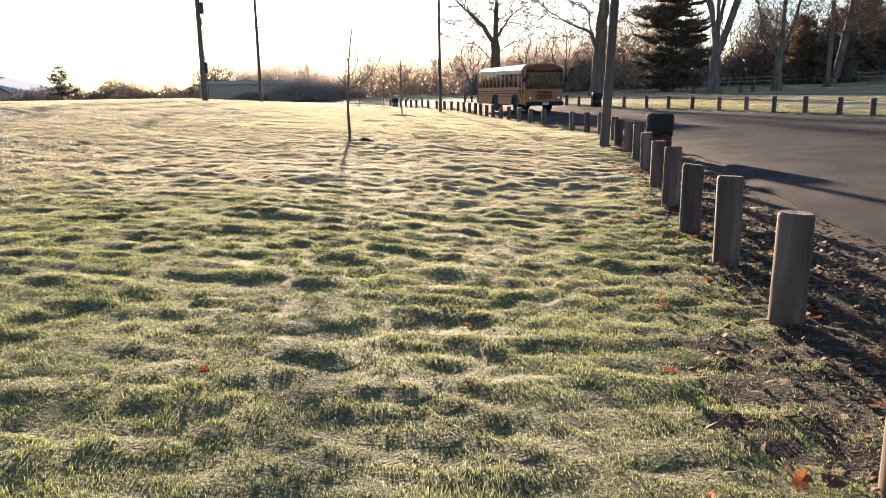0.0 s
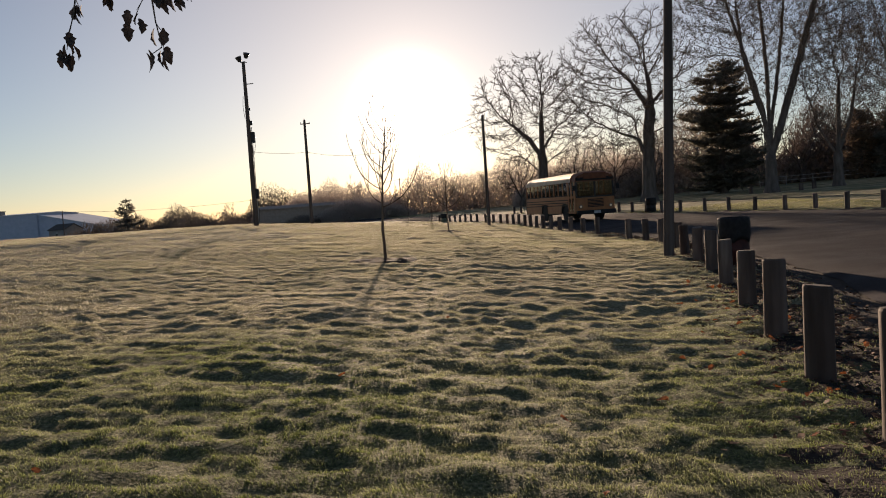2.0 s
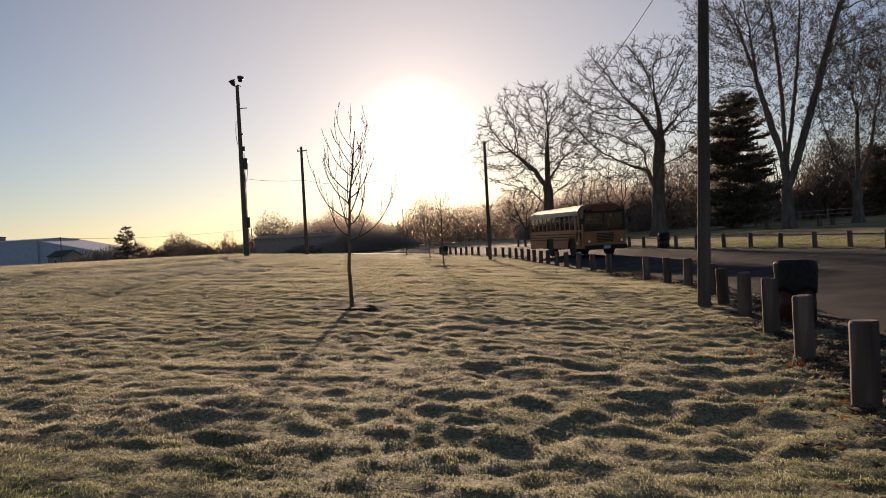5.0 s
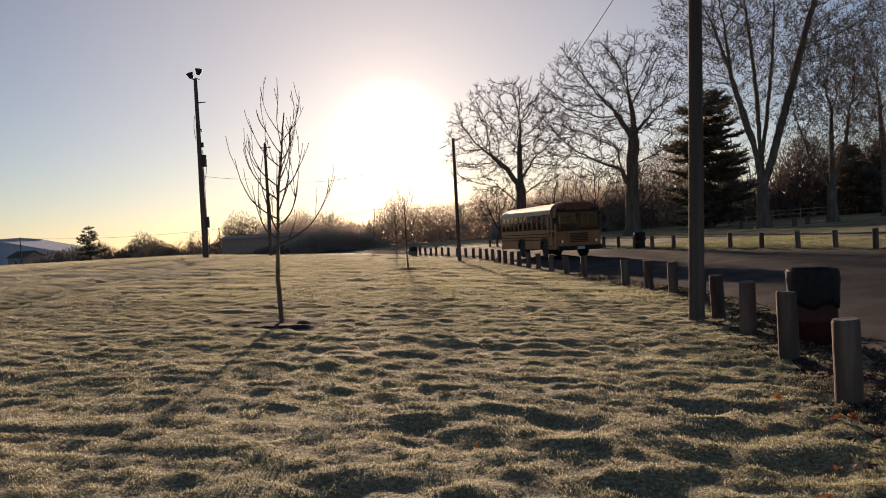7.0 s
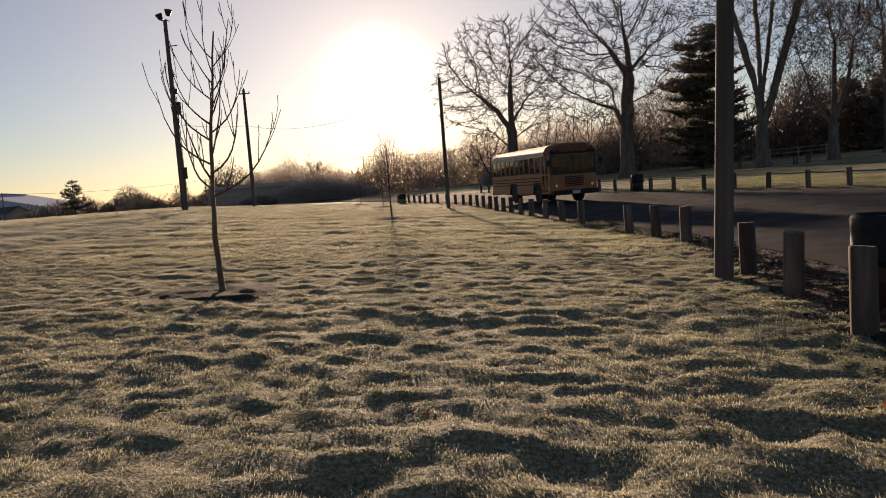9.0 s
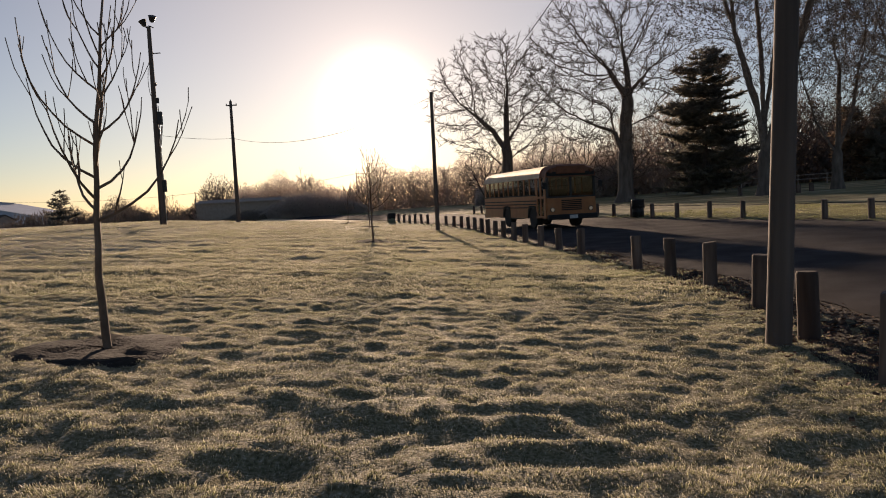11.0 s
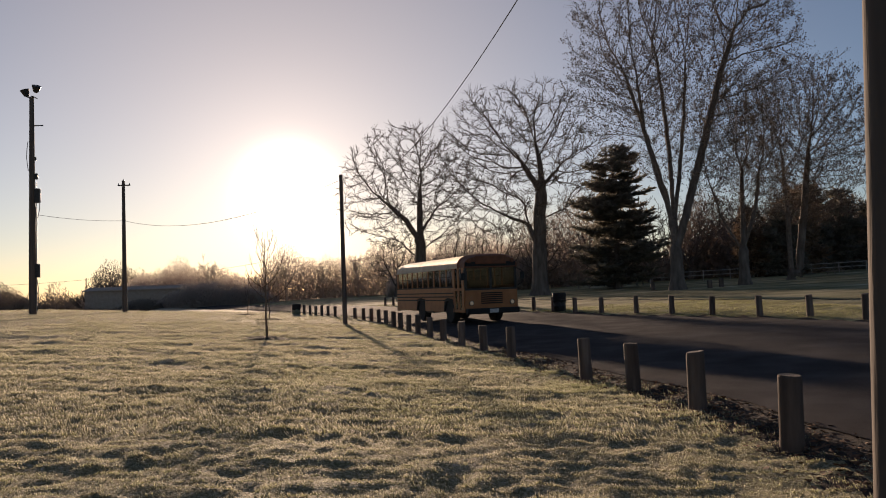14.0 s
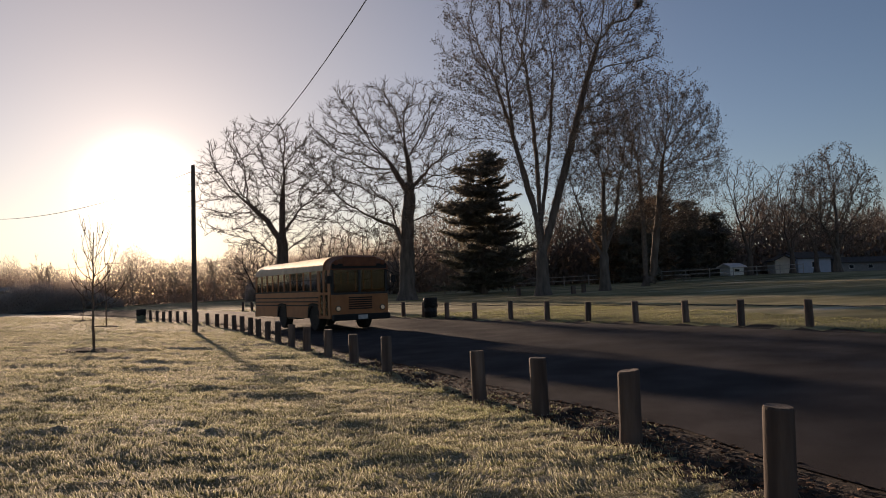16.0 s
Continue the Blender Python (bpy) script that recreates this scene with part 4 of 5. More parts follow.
    box_part("licence_plate", (f + 0.205, -0.2, 0.46, f + 0.215, 0.2, 0.62), M_PLATE, root)
    box_part("rear_bumper", (b - 0.16, -W + 0.01, 0.45, b, W - 0.01, 0.7), M_BLACKPLASTIC, root, 0.04)
    # rear wall with a window
    bm = bmesh.new()
    for d in ((b, -W, zs, b + 0.05, W, 1.6), (b, -W, 1.6, b + 0.05, -0.6, ze), (b, 0.6, 1.6, b + 0.05, W, ze), (b, -0.6, 2.35, b + 0.05, 0.6, ze)):
        add_box(bm, *d)
    part("rear_wall", bm, M_BUSYEL, root)
    glass_pane((b + 0.02, -0.6, 1.6, b + 0.03, 0.6, 2.35), root)
    # door, two leaves of two panes
    mid = (door0 + door1) / 2
    for d0, d1 in ((door0 + 0.02, mid - 0.01), (mid + 0.01, door1 - 0.02)):
        bm = bmesh.new()
        for d in ((d0, -W, 0.5, d0 + 0.06, -W + 0.04, ze), (d1 - 0.06, -W, 0.5, d1, -W + 0.04, ze), (d0, -W, 0.5, d1, -W + 0.04, 0.62), (d0, -W, 1.42, d1, -W + 0.04, 1.52), (d0, -W, 2.42, d1, -W + 0.04, ze)):
            add_box(bm, *d)
        leaf = part("door", bm, M_BUSYEL, root)
        for z0, z1 in ((0.62, 1.42), (1.52, 2.42)):
            glass_pane((d0 + 0.06, -W + 0.015, z0, d1 - 0.06, -W + 0.025, z1), leaf)
    for px in (door0 - 0.06, door1 + 0.06):
        box_part("pillar", (px - 0.08, -W, 0.5, px + 0.08, -W + 0.05, ze), M_BUSYEL, root)
    # underbody, floor, seats
    box_part("floor", (b + 0.05, -W + 0.05, 0.78, f - 0.08, W - 0.05, 0.86), M_DARKMETAL, root)
    box_part("chassis", (b + 0.2, -0.45, 0.42, f - 0.2, 0.45, 0.78), M_DARKMETAL, root)
    box_part("tank", (-1.2, -W + 0.08, 0.42, 0.6, -W + 0.5, 0.78), M_DARKMETAL, root, 0.05)
    box_part("dashboard", (f - 0.75, -0.6, 0.86, f - 0.1, W - 0.08, 1.5), M_DARKMETAL, root, 0.05)
    xx = b + 0.9
    while xx < f - 2.2:
        for s in (-1, 1):
            y0, y1 = sorted((s * 0.28, s * (W - 0.08)))
            bm = bmesh.new()
            add_box(bm, xx, y0, 1.2, xx + 0.45, y1, 1.32, 0.03)
            add_box(bm, xx - 0.12, y0, 1.2, xx, y1, 1.88, 0.04)
            add_box(bm, xx + 0.05, y0 + 0.05, 0.86, xx + 0.35, y1 - 0.05, 1.2)
            part("seat", bm, M_SEAT, root)
        xx += 0.78
    # wheels
    for ax in (f - 1.85, f - 5.55):
        for s in (-1, 1):
            hub = new("wheel")
            hub.parent = root
            hub.matrix_basis = pose(ax, s * (W - 0.2), 0.5)
            bm = lathe([(0.3, -0.16), (0.47, -0.16), (0.5, -0.11), (0.5, 0.11), (0.47, 0.16), (0.3, 0.16)], 28, "Y")
            part("tyre", bm, M_RUBBER, hub, smooth=False)
            bm = lathe([(0.08, -0.13), (0.29, -0.15), (0.3, 0.15), (0.24, 0.1), (0.1, 0.13)], 20, "Y")
            part("rim", bm, M_STEEL, hub)
    # mirrors
    for s in (-1, 1):
        v, fc = [], []
        tube(v, fc, [Vector((f - 0.05, s * (W - 0.1), 1.5)), Vector((f + 0.25, s * (W + 0.12), 1.7)), Vector((f + 0.2, s * (W + 0.15), 2.2)), Vector((f - 0.05, s * (W - 0.1), 2.4))], [0.018] * 4, 6)
        arm = raw("mirror_arm", v, fc, M_DARKMETAL, root)
        box_part("mirror", (f + 0.17, s * (W + 0.15) - 0.1, 1.85, f + 0.22, s * (W + 0.15) + 0.1, 2.15), M_BLACKPLASTIC, arm, 0.02)
    return root


BUS_TURN = -70.5
bx, by = 3.2 - 4.65 * math.cos(radians(BUS_TURN)), 46.2 - 4.65 * math.sin(radians(BUS_TURN))
school_bus(bx, by, float(base_z(bx, by)) + 0.055, BUS_TURN)


# ---------- bins ----------
def litter_bin(x, y, label, colour, h=1.0, wide=1.0):
    root = tagged(new("litter_bin"), label, "bin", "litter bins")
    root.matrix_world = pose(x, y, float(base_z(x, y)) - 0.02, 0, 0, 35) @ Matrix.Diagonal((wide, wide, 1, 1))
    prof = [(0.29, 0.0), (0.31, 0.01)]
    for k in range(2):
        z = 0.29 * (k + 1)
        prof += [(0.31, z - 0.02), (0.322, z), (0.31, z + 0.02)]
    prof += [(0.31, 0.82 * h), (0.32, 0.835 * h), (0.3, 0.85 * h)]
    part("barrel", lathe(prof, 28), colour, root, smooth=True)
    # liner bag folded over the rim, rumpled at its hem
    rnd = random.Random(int(y * 10))
    bm = lathe([(0.335, 0.46 * h), (0.345, 0.52 * h), (0.34, 0.62 * h), (0.345, 0.76 * h), (0.342, 0.85 * h), (0.32, 0.885 * h), (0.29, 0.87 * h), (0.28, 0.6 * h), (0.05, 0.55 * h)], 36)
    for v_ in bm.verts:
        if v_.co.xy.length > 0.2:
            a_ = math.atan2(v_.co.y, v_.co.x)
            low = max(0.0, 1 - (v_.co.z - 0.46 * h) / 0.3)
            v_.co.xy *= 1 + 0.025 * math.sin(a_ * 9 + v_.co.z * 14) + 0.015 * math.sin(a_ * 17)
            v_.co.z += low * 0.05 * math.sin(a_ * 5 + y) + rnd.uniform(-0.006, 0.006)
    part("liner", bm, M_BLACKPLASTIC, root, "black bin liner folded over the rim", smooth=True)
    return root


litter_bin(3.88, 17.45, "dull red drum litter bin with a black liner, behind a bollard", M_BINRED, 1.06, 0.88)
litter_bin(7.3, 52.6, "dark litter bin at the far road edge", M_DARKMETAL, 1.08)
M_BINGREEN = material("faded_green_paint", [(0.3, (0.1, 0.12, 0.08)), (0.7, (0.17, 0.19, 0.13))], 0.7, 6)
litter_bin(-9.7, 73.5, "faded green litter bin at the end of the bollards", M_BINGREEN, 1.0)

# ---------- floodlight pole fittings ----------
def under(root, ob):
    ob.parent = root
    return ob


for s, yaw in ((-1, 25), (1, -20)):
    bm = bmesh.new()
    add_box(bm, -0.05, -0.3, 0.0, 0.05, 0.3, 0.05)
    arm = part("bracket", bm, M_DARKMETAL, light_pole)
    arm.matrix_basis = pose(0.18 * s, 0, 14.55, 0, 20 * s, 0)
    bm = lathe([(0.1, -0.3), (0.16, -0.25), (0.27, 0.1), (0.29, 0.16), (0.25, 0.17)], 20, "Y")
    lamp = part("floodlight", bm, M_DARKMETAL, light_pole, "round dark grey floodlight head")
    lamp.matrix_basis = pose(0.36 * s, -0.1, 14.9 + 0.25 * (s > 0), 70 if s < 0 else 60, 0, 170 + 50 * s)
for z, w, h, d in ((9.2, 0.16, 0.4, 0.16), (7.9, 0.3, 0.95, 0.28), (10.4, 0.08, 0.25, 0.1), (2.9, 0.26, 0.9, 0.22)):
    box_part("meter_box", (0.2, -d / 2, z - h / 2, 0.2 + w, d / 2, z + h / 2), M_DARKMETAL, light_pole, 0.02)
bm = lathe([(0.035, 0.0), (0.035, 8.6)], 8)
bmesh.ops.translate(bm, verts=bm.verts, vec=(0.27, 0, 0.2))
part("conduit", bm, M_STEEL, light_pole)
bm = lathe([(0.03, 10.88), (0.05, 10.94), (0.03, 11.02)], 8)
part("insulator", bm, M_STEEL, plain_pole)
box_part("crossarm", (-0.45, -0.05, 10.45, 0.55, 0.05, 10.55), M_POLE, plain_pole, 0.01)
for x in (-0.4, 0.5):
    bm = lathe([(0.02, 0.0), (0.045, 0.04), (0.03, 0.14)], 8)
    bmesh.ops.translate(bm, verts=bm.verts, vec=(x, 0, 10.54))
    part("insulator", bm, M_STEEL, plain_pole)
# cables hanging down the floodlight pole
for x, z0, z1, bow in ((0.32, 8.2, 6.4, 0.16), (0.3, 7.5, 6.0, -0.1), (-0.26, 11.6, 9.6, -0.1), (0.28, 2.4, 0.3, 0.1)):
    v, fc = [], []
    tube(v, fc, [Vector((x + bow * math.sin(math.pi * k / 8), 0.05 * k / 8, z0 + (z1 - z0) * k / 8)) for k in range(9)], [0.022] * 9, 5)
    raw("hanging_cable", v, fc, M_WIRE, light_pole)
box_part("side_arm", (0.1, -0.03, 12.6, 0.75, 0.03, 12.67), M_DARKMETAL, light_pole)
wire("overhead_wire", (-25.3, 64.3, 7.6), (-23.97, 75.4, 8.2), 0.15, "thin wire between floodlight pole and utility pole", 0.014)
wire("overhead_wire", (-23.9, 75.5, 8.2), (-3.65, 52.3, 7.4), 1.2, "thin sagging wire crossing the field", 0.014)

# ---------- cable along the far bollards ----------
v, fc = [], []
pts = []
for (x0, y0), (x1, y1) in zip(far_posts, far_posts[1:]):
    z0, z1 = float(base_z(x0, y0)) + 0.6, float(base_z(x1, y1)) + 0.6
    pts += [Vector((x0 + 0.1, y0, z0)), Vector(((x0 + x1) / 2 + 0.1, (y0 + y1) / 2, (z0 + z1) / 2 - 0.03))]
tube(v, fc, pts, [0.014] * len(pts), 5)
tagged(raw("fence_cable", v, fc, M_WIRE), "steel cable strung through the far row of bollards", "cable")


# ---------- saplings ----------
def sapling(x, y, height, label, seed, twigs=True):
    rnd = random.Random(seed)
    root = tagged(new("sapling"), label, "tree", "young trees on the field")
    root.matrix_world = pose(x, y, ground_at(x, y) - 0.03)
    tv, tf, cv, cf = [], [], [], []
    k = height / 3.8
    pts, p = [], Vector((0, 0, -0.1))
    for i in range(13):
        pts.append(p.copy())
        p = p + Vector((rnd.uniform(-0.016, 0.02) + (0.03 if i > 4 and height > 3.4 else 0), rnd.uniform(-0.02, 0.02), height / 12))
    rad = [0.04 * k * (1 - i / 13.5) + 0.006 for i in range(13)]
    tube(tv, tf, pts, rad, 8)
    raw("trunk", tv, tf, M_SAPBARK, root, smooth=True)

    def shoot(p, d, length, r, level):
        n = 7 if level == 0 else 4
        q, rr = [p.copy()], [r]
        for i in range(n):
            d = d + Vector((rnd.gauss(0, 0.08), rnd.gauss(0, 0.08), (0.07 + 0.075 * i) if level == 0 else 0.3))
            d.normalize()
            p = p + d * length / n
            q.append(p.copy())
            rr.append(max(0.0045, r * (1 - 0.72 * (i + 1) / n)))
        tube(cv, cf, q, rr, 5 if level == 0 else 4)
        if level < 2:
            for c in range(rnd.randint(2, 5) if level == 0 else rnd.randint(0, 1)):
                j = rnd.randint(1, n - 1)
                a = rnd.uniform(0, 6.28)
                nd = ((q[j + 1] - q[j]).normalized() + Vector((math.cos(a), math.sin(a), 0.2)) * 0.6).normalized()
                shoot(q[j], nd, length * rnd.uniform(0.3, 0.55), rr[j] * 0.75, level + 1)
    count = 18 if twigs else 7
    for b in range(count):
        f = 0.4 + 0.53 * b / count
        i = int(f * 12)
        p = pts[i].lerp(pts[i + 1], f * 12 - i)
        a = b * 2.4 + rnd.uniform(-0.4, 0.4)
        d = Vector((math.cos(a), math.sin(a), 0.26 + 1.5 * (f - 0.4))).normalized()
        shoot(p, d, (1.48 - 1.1 * (f - 0.36)) * k * rnd.uniform(0.88, 1.1), rad[i] * 0.55, 0)
    raw("crown", cv, cf, M_SAPBARK, root)
    # bare soil ring, a mound of its own
    sv, sf = [], []
    rings = 5
    for j in range(rings + 1):
        for s in range(28):
            a = 6.2832 * s / 28
            r = (0.05 + 0.95 * k * j / rings) * (1 + 0.16 * math.sin(a * 3 + seed) * j / rings + rnd.uniform(-0.04, 0.04))
            px, py = x + r * math.cos(a), y + r * math.sin(a) * 0.9
            sv.append((px, py, ground_at(px, py) + (0.03, 0.03, 0.032, 0.034, 0.03, -0.03)[j] + rnd.uniform(-0.006, 0.008)))
    for j in range(rings):
        for s in range(28):
            a, b2 = j * 28 + s, j * 28 + (s + 1) % 28
            sf.append((a, b2, b2 + 28, a + 28))
    tagged(raw("soil_mound", sv, sf, M_DUG, smooth=True), "dark bare soil ring round a young tree", "soil", "soil rings")
    return root


sapling(-3.64, 19.12, 3.5, "slender bare young tree with upswept branches in the grass", 4)
sapling(-4.72, 38.8, 3.3, "small bare young tree on the field", 9)
sapling(-8.3, 56.5, 2.9, "small bare young tree far across the field", 12, False)
sapling(-12.6, 69.5, 2.6, "small bare young tree far across the field", 15, False)


# ---------- the leaf-bearing tree at the path ----------
def leafy_tree():
    rnd = random.Random(8)
    root = tagged(new("tree"), "small tree holding withered brown leaves on drooping twigs", "tree")
    ox, oy = -6.4, 7.0
    oz = ground_at(ox, oy)
    root.matrix_world = pose(ox, oy, oz)
    tv, tf, cv, cf, lv, lf = [], [], [], [], [], []
    tube(tv, tf, [Vector((0, 0, -0.3)), Vector((0, 0, 0.2)), Vector((0.08, 0, 1.8)), Vector((0.2, 0.05, 3.4)), Vector((0.3, 0, 5.2))], [0.2, 0.16, 0.13, 0.1, 0.05], 10)
    raw("trunk", tv, tf, M_BARK, root, smooth=True)

    def leaf(p, size):
        """A withered lobed leaf, folded along its rib, hanging down."""
        a = rnd.uniform(0, 6.28)
        out = Vector((math.cos(a), math.sin(a), 0))
        across = Vector((-math.sin(a), math.cos(a), 0))
        down = (Vector((0, 0, -1)) + out * rnd.uniform(-0.3, 0.3) + across * rnd.uniform(-0.25, 0.25)).normalized()
        fold = rnd.uniform(0.25, 0.6)
        n = 7
        i0 = len(lv)
        for i in range(n + 1):
            t = i / n
            w = size * 0.28 * math.sin(math.pi * min(1, t * 0.93 + 0.05)) * (1 + 0.28 * math.sin(t * 19 + a))
            c = p + down * size * t + out * size * 0.12 * math.sin(t * 3)
            lv.append(tuple(c + across * w + out * w * fold))
            lv.append(tuple(c))
            lv.append(tuple(c - across * w + out * w * fold))
        for i in range(n):
            q = i0 + i * 3
            lf.append((q, q + 1, q + 4, q + 3))
            lf.append((q + 1, q + 2, q + 5, q + 4))

    def spray(p, d, length, r, level):
        n = 6
        q, rr = [p.copy()], [r]
        for i in range(n):
            d = d + Vector((rnd.gauss(0, 0.1), rnd.gauss(0, 0.1), -0.13 if level else -0.02))
            d.normalize()
            p = p + d * length / n
            q.append(p.copy())
            rr.append(max(0.003, r * (1 - 0.75 * (i + 1) / n)))
        tube(cv, cf, q, rr, 5)
        if level >= 2:
            for _ in range(rnd.randint(3, 5)):
                leaf(q[-1] + Vector((rnd.gauss(0, 0.03), rnd.gauss(0, 0.03), rnd.gauss(0, 0.03))), rnd.uniform(0.08, 0.13))
            return
        for c in range(3):
            j = rnd.randint(2, n - 1)
            a = rnd.uniform(0, 6.28)
            nd = ((q[j + 1] - q[j]).normalized() + Vector((math.cos(a), math.sin(a), -0.4)) * 0.6).normalized()
            spray(q[j], nd, length * rnd.uniform(0.35, 0.55), rr[j] * 0.7, level + 1)
    # the bough over the grass, with three hanging sprays
    bough = [Vector((0.2, 0.05, 3.3)), Vector((1.4, 0.0, 3.75)), Vector((2.6, -0.02, 3.5)), Vector((3.4, -0.05, 3.12)), Vector((4.35, -0.05, 2.86))]
    tube(cv, cf, bough, [0.06, 0.045, 0.032, 0.022, 0.008], 7)

    def hang(p, dx, drop, clusters):
        q = [p, p + Vector((dx * 0.15, 0.02, -drop * 0.35)), p + Vector((dx * 0.5, 0.0, -drop * 0.7)), p + Vector((dx, -0.02, -drop))]
        tube(cv, cf, q, [0.009, 0.007, 0.005, 0.003], 5)
        for f in clusters:
            k = min(int(f * 3), 2)
            c = q[k].lerp(q[k + 1], f * 3 - k)
            s = c + Vector((rnd.uniform(-0.07, 0.07), rnd.uniform(-0.05, 0.05), -0.05))
            tube(cv, cf, [c, s], [0.004, 0.0025], 4)
            for _ in range(rnd.randint(2, 4)):
                leaf(s + Vector((rnd.gauss(0, 0.022), rnd.gauss(0, 0.02), rnd.uniform(-0.03, 0.02))), rnd.uniform(0.085, 0.13))
    hang(Vector((3.5, -0.05, 3.04)), -0.1, 0.62, (0.2, 0.5, 0.8, 0.98, 1.0))
    hang(Vector((4.02, -0.05, 2.92)), -0.1, 0.36, (0.8, 1.0))
    hang(Vector((4.0, -0.05, 2.92)), 0.08, 0.6, (0.7, 0.9, 1.0))
    hang(Vector((3.75, -0.05, 2.98)), 0.0, 0.22, (0.6, 1.0))
    hang(Vector((4.05, -0.05, 2.91)), 0.06, 0.2, (0.4, 0.8, 1.0))
    hang(Vector((4.2, -0.05, 2.88)), 0.08, 0.18, (0.6, 1.0))
    hang(Vector((4.28, -0.1, 2.86)), 0.06, 0.28, ())
    for b in range(9):
        a = 1.2 + b * 0.55
        spray(Vector((0.2, 0.02, 3.2 + 0.22 * b)), Vector((math.cos(a), math.sin(a), 0.5)).normalized(), 1.7 - 0.1 * b, 0.04, 0)
    raw("crown", cv, cf, M_BARK, root)
    raw("leaves", lv, lf, M_DEADLEAF, root)


leafy_tree()


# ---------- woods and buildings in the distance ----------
# pale and translucent, so the far brush carries haze in its colour
M_HAZEWOOD = material("hazed_brush", [(0.3, (0.42, 0.355, 0.31)), (0.7, (0.55, 0.475, 0.42))], 0.95, 0.4, translucent=0.6)
# less pale: some haze put into the colour of brush towards the sun
M_HALFHAZE = material("brown_brush", [(0.3, (0.27, 0.222, 0.188)), (0.7, (0.39, 0.33, 0.285))], 0.95, 0.4, translucent=0.45)
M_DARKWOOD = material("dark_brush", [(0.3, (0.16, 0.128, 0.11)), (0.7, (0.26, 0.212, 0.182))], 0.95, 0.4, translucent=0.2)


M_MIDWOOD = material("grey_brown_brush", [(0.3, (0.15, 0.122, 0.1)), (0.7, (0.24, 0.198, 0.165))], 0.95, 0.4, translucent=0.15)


def thicket(name, x0, x1, yc, depth, height, count, seed, mat, label, twig=1.0, rough=0.5, lift=0.0):
    """A belt of leafless brush: sprays heaped under a ragged outline, with twigs standing out of it."""
    rs = np.random.RandomState(seed)
    x = rs.uniform(x0, x1, count)
    y = yc + rs.uniform(-depth, depth, count) / 2
    crown = height * (1 - rough + rough * 1.6 * noise2(x * 0.16, y * 0.12, seed) + 0.25 * (noise2(x * 0.7, y * 0.4, seed + 1) - 0.5))
    edge = np.clip(np.minimum(x - x0, x1 - x) / 6.0, 0.15, 1) ** 0.5
    z = crown * edge * rs.uniform(0, 1, count) ** 0.9
    base = base_z(x, y) + lift
    c = np.stack([x, y, base + z], -1)
    up = np.stack([rs.normal(0, 0.45, count), rs.normal(0, 0.45, count), np.ones(count)], -1)
    up /= np.linalg.norm(up, axis=1, keepdims=True)
    w = np.cross(up, rs.normal(0, 1, (count, 3)))
    w /= np.linalg.norm(w, axis=1, keepdims=True)
    top = (z / np.maximum(crown * edge, 0.1))[:, None]
    ln = rs.uniform(0.5, 1.3, (count, 1)) * twig
    wd = ln * (1.0 - 0.92 * top ** 0.75)
    v = np.stack([c - up * ln * 0.5, c + w * wd * 0.5, c + up * ln * 0.6, c - w * wd * 0.5], 1).reshape(-1, 3)
    ob = raw(name, v.tolist(), np.arange(count * 4).reshape(-1, 4).tolist(), mat)
    return tagged(ob, label, "woods", kind="stuff")


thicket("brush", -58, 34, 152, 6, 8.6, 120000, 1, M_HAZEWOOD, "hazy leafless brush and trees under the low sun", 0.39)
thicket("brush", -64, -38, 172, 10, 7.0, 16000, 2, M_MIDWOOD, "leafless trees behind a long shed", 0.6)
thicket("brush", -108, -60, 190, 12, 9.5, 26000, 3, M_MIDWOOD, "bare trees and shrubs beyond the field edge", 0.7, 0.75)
thicket("brush", 12, 40, 128, 12, 10.5, 30000, 4, M_HALFHAZE, "brown leafless brush behind the oaks and pine", 0.5, 0.7)
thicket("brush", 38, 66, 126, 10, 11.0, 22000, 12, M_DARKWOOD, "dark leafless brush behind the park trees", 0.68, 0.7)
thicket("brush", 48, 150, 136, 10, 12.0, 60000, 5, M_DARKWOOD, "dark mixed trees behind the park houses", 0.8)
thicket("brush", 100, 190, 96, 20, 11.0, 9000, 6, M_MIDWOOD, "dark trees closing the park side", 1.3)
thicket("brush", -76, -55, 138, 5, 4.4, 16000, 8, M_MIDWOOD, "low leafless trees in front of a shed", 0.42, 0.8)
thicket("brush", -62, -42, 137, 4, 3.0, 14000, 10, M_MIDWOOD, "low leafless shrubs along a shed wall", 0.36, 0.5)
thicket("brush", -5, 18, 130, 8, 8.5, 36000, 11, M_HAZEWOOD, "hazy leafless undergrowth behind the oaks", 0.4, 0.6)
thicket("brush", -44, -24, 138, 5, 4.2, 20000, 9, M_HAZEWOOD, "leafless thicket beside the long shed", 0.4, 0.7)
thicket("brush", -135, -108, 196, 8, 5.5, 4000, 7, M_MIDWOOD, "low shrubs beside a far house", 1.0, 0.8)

SLIM = dict(spread_deg=26, lift=0.14, wiggle=0.12, ratio=0.72, kids=(3, 4), levels=4, rmin=0.024)
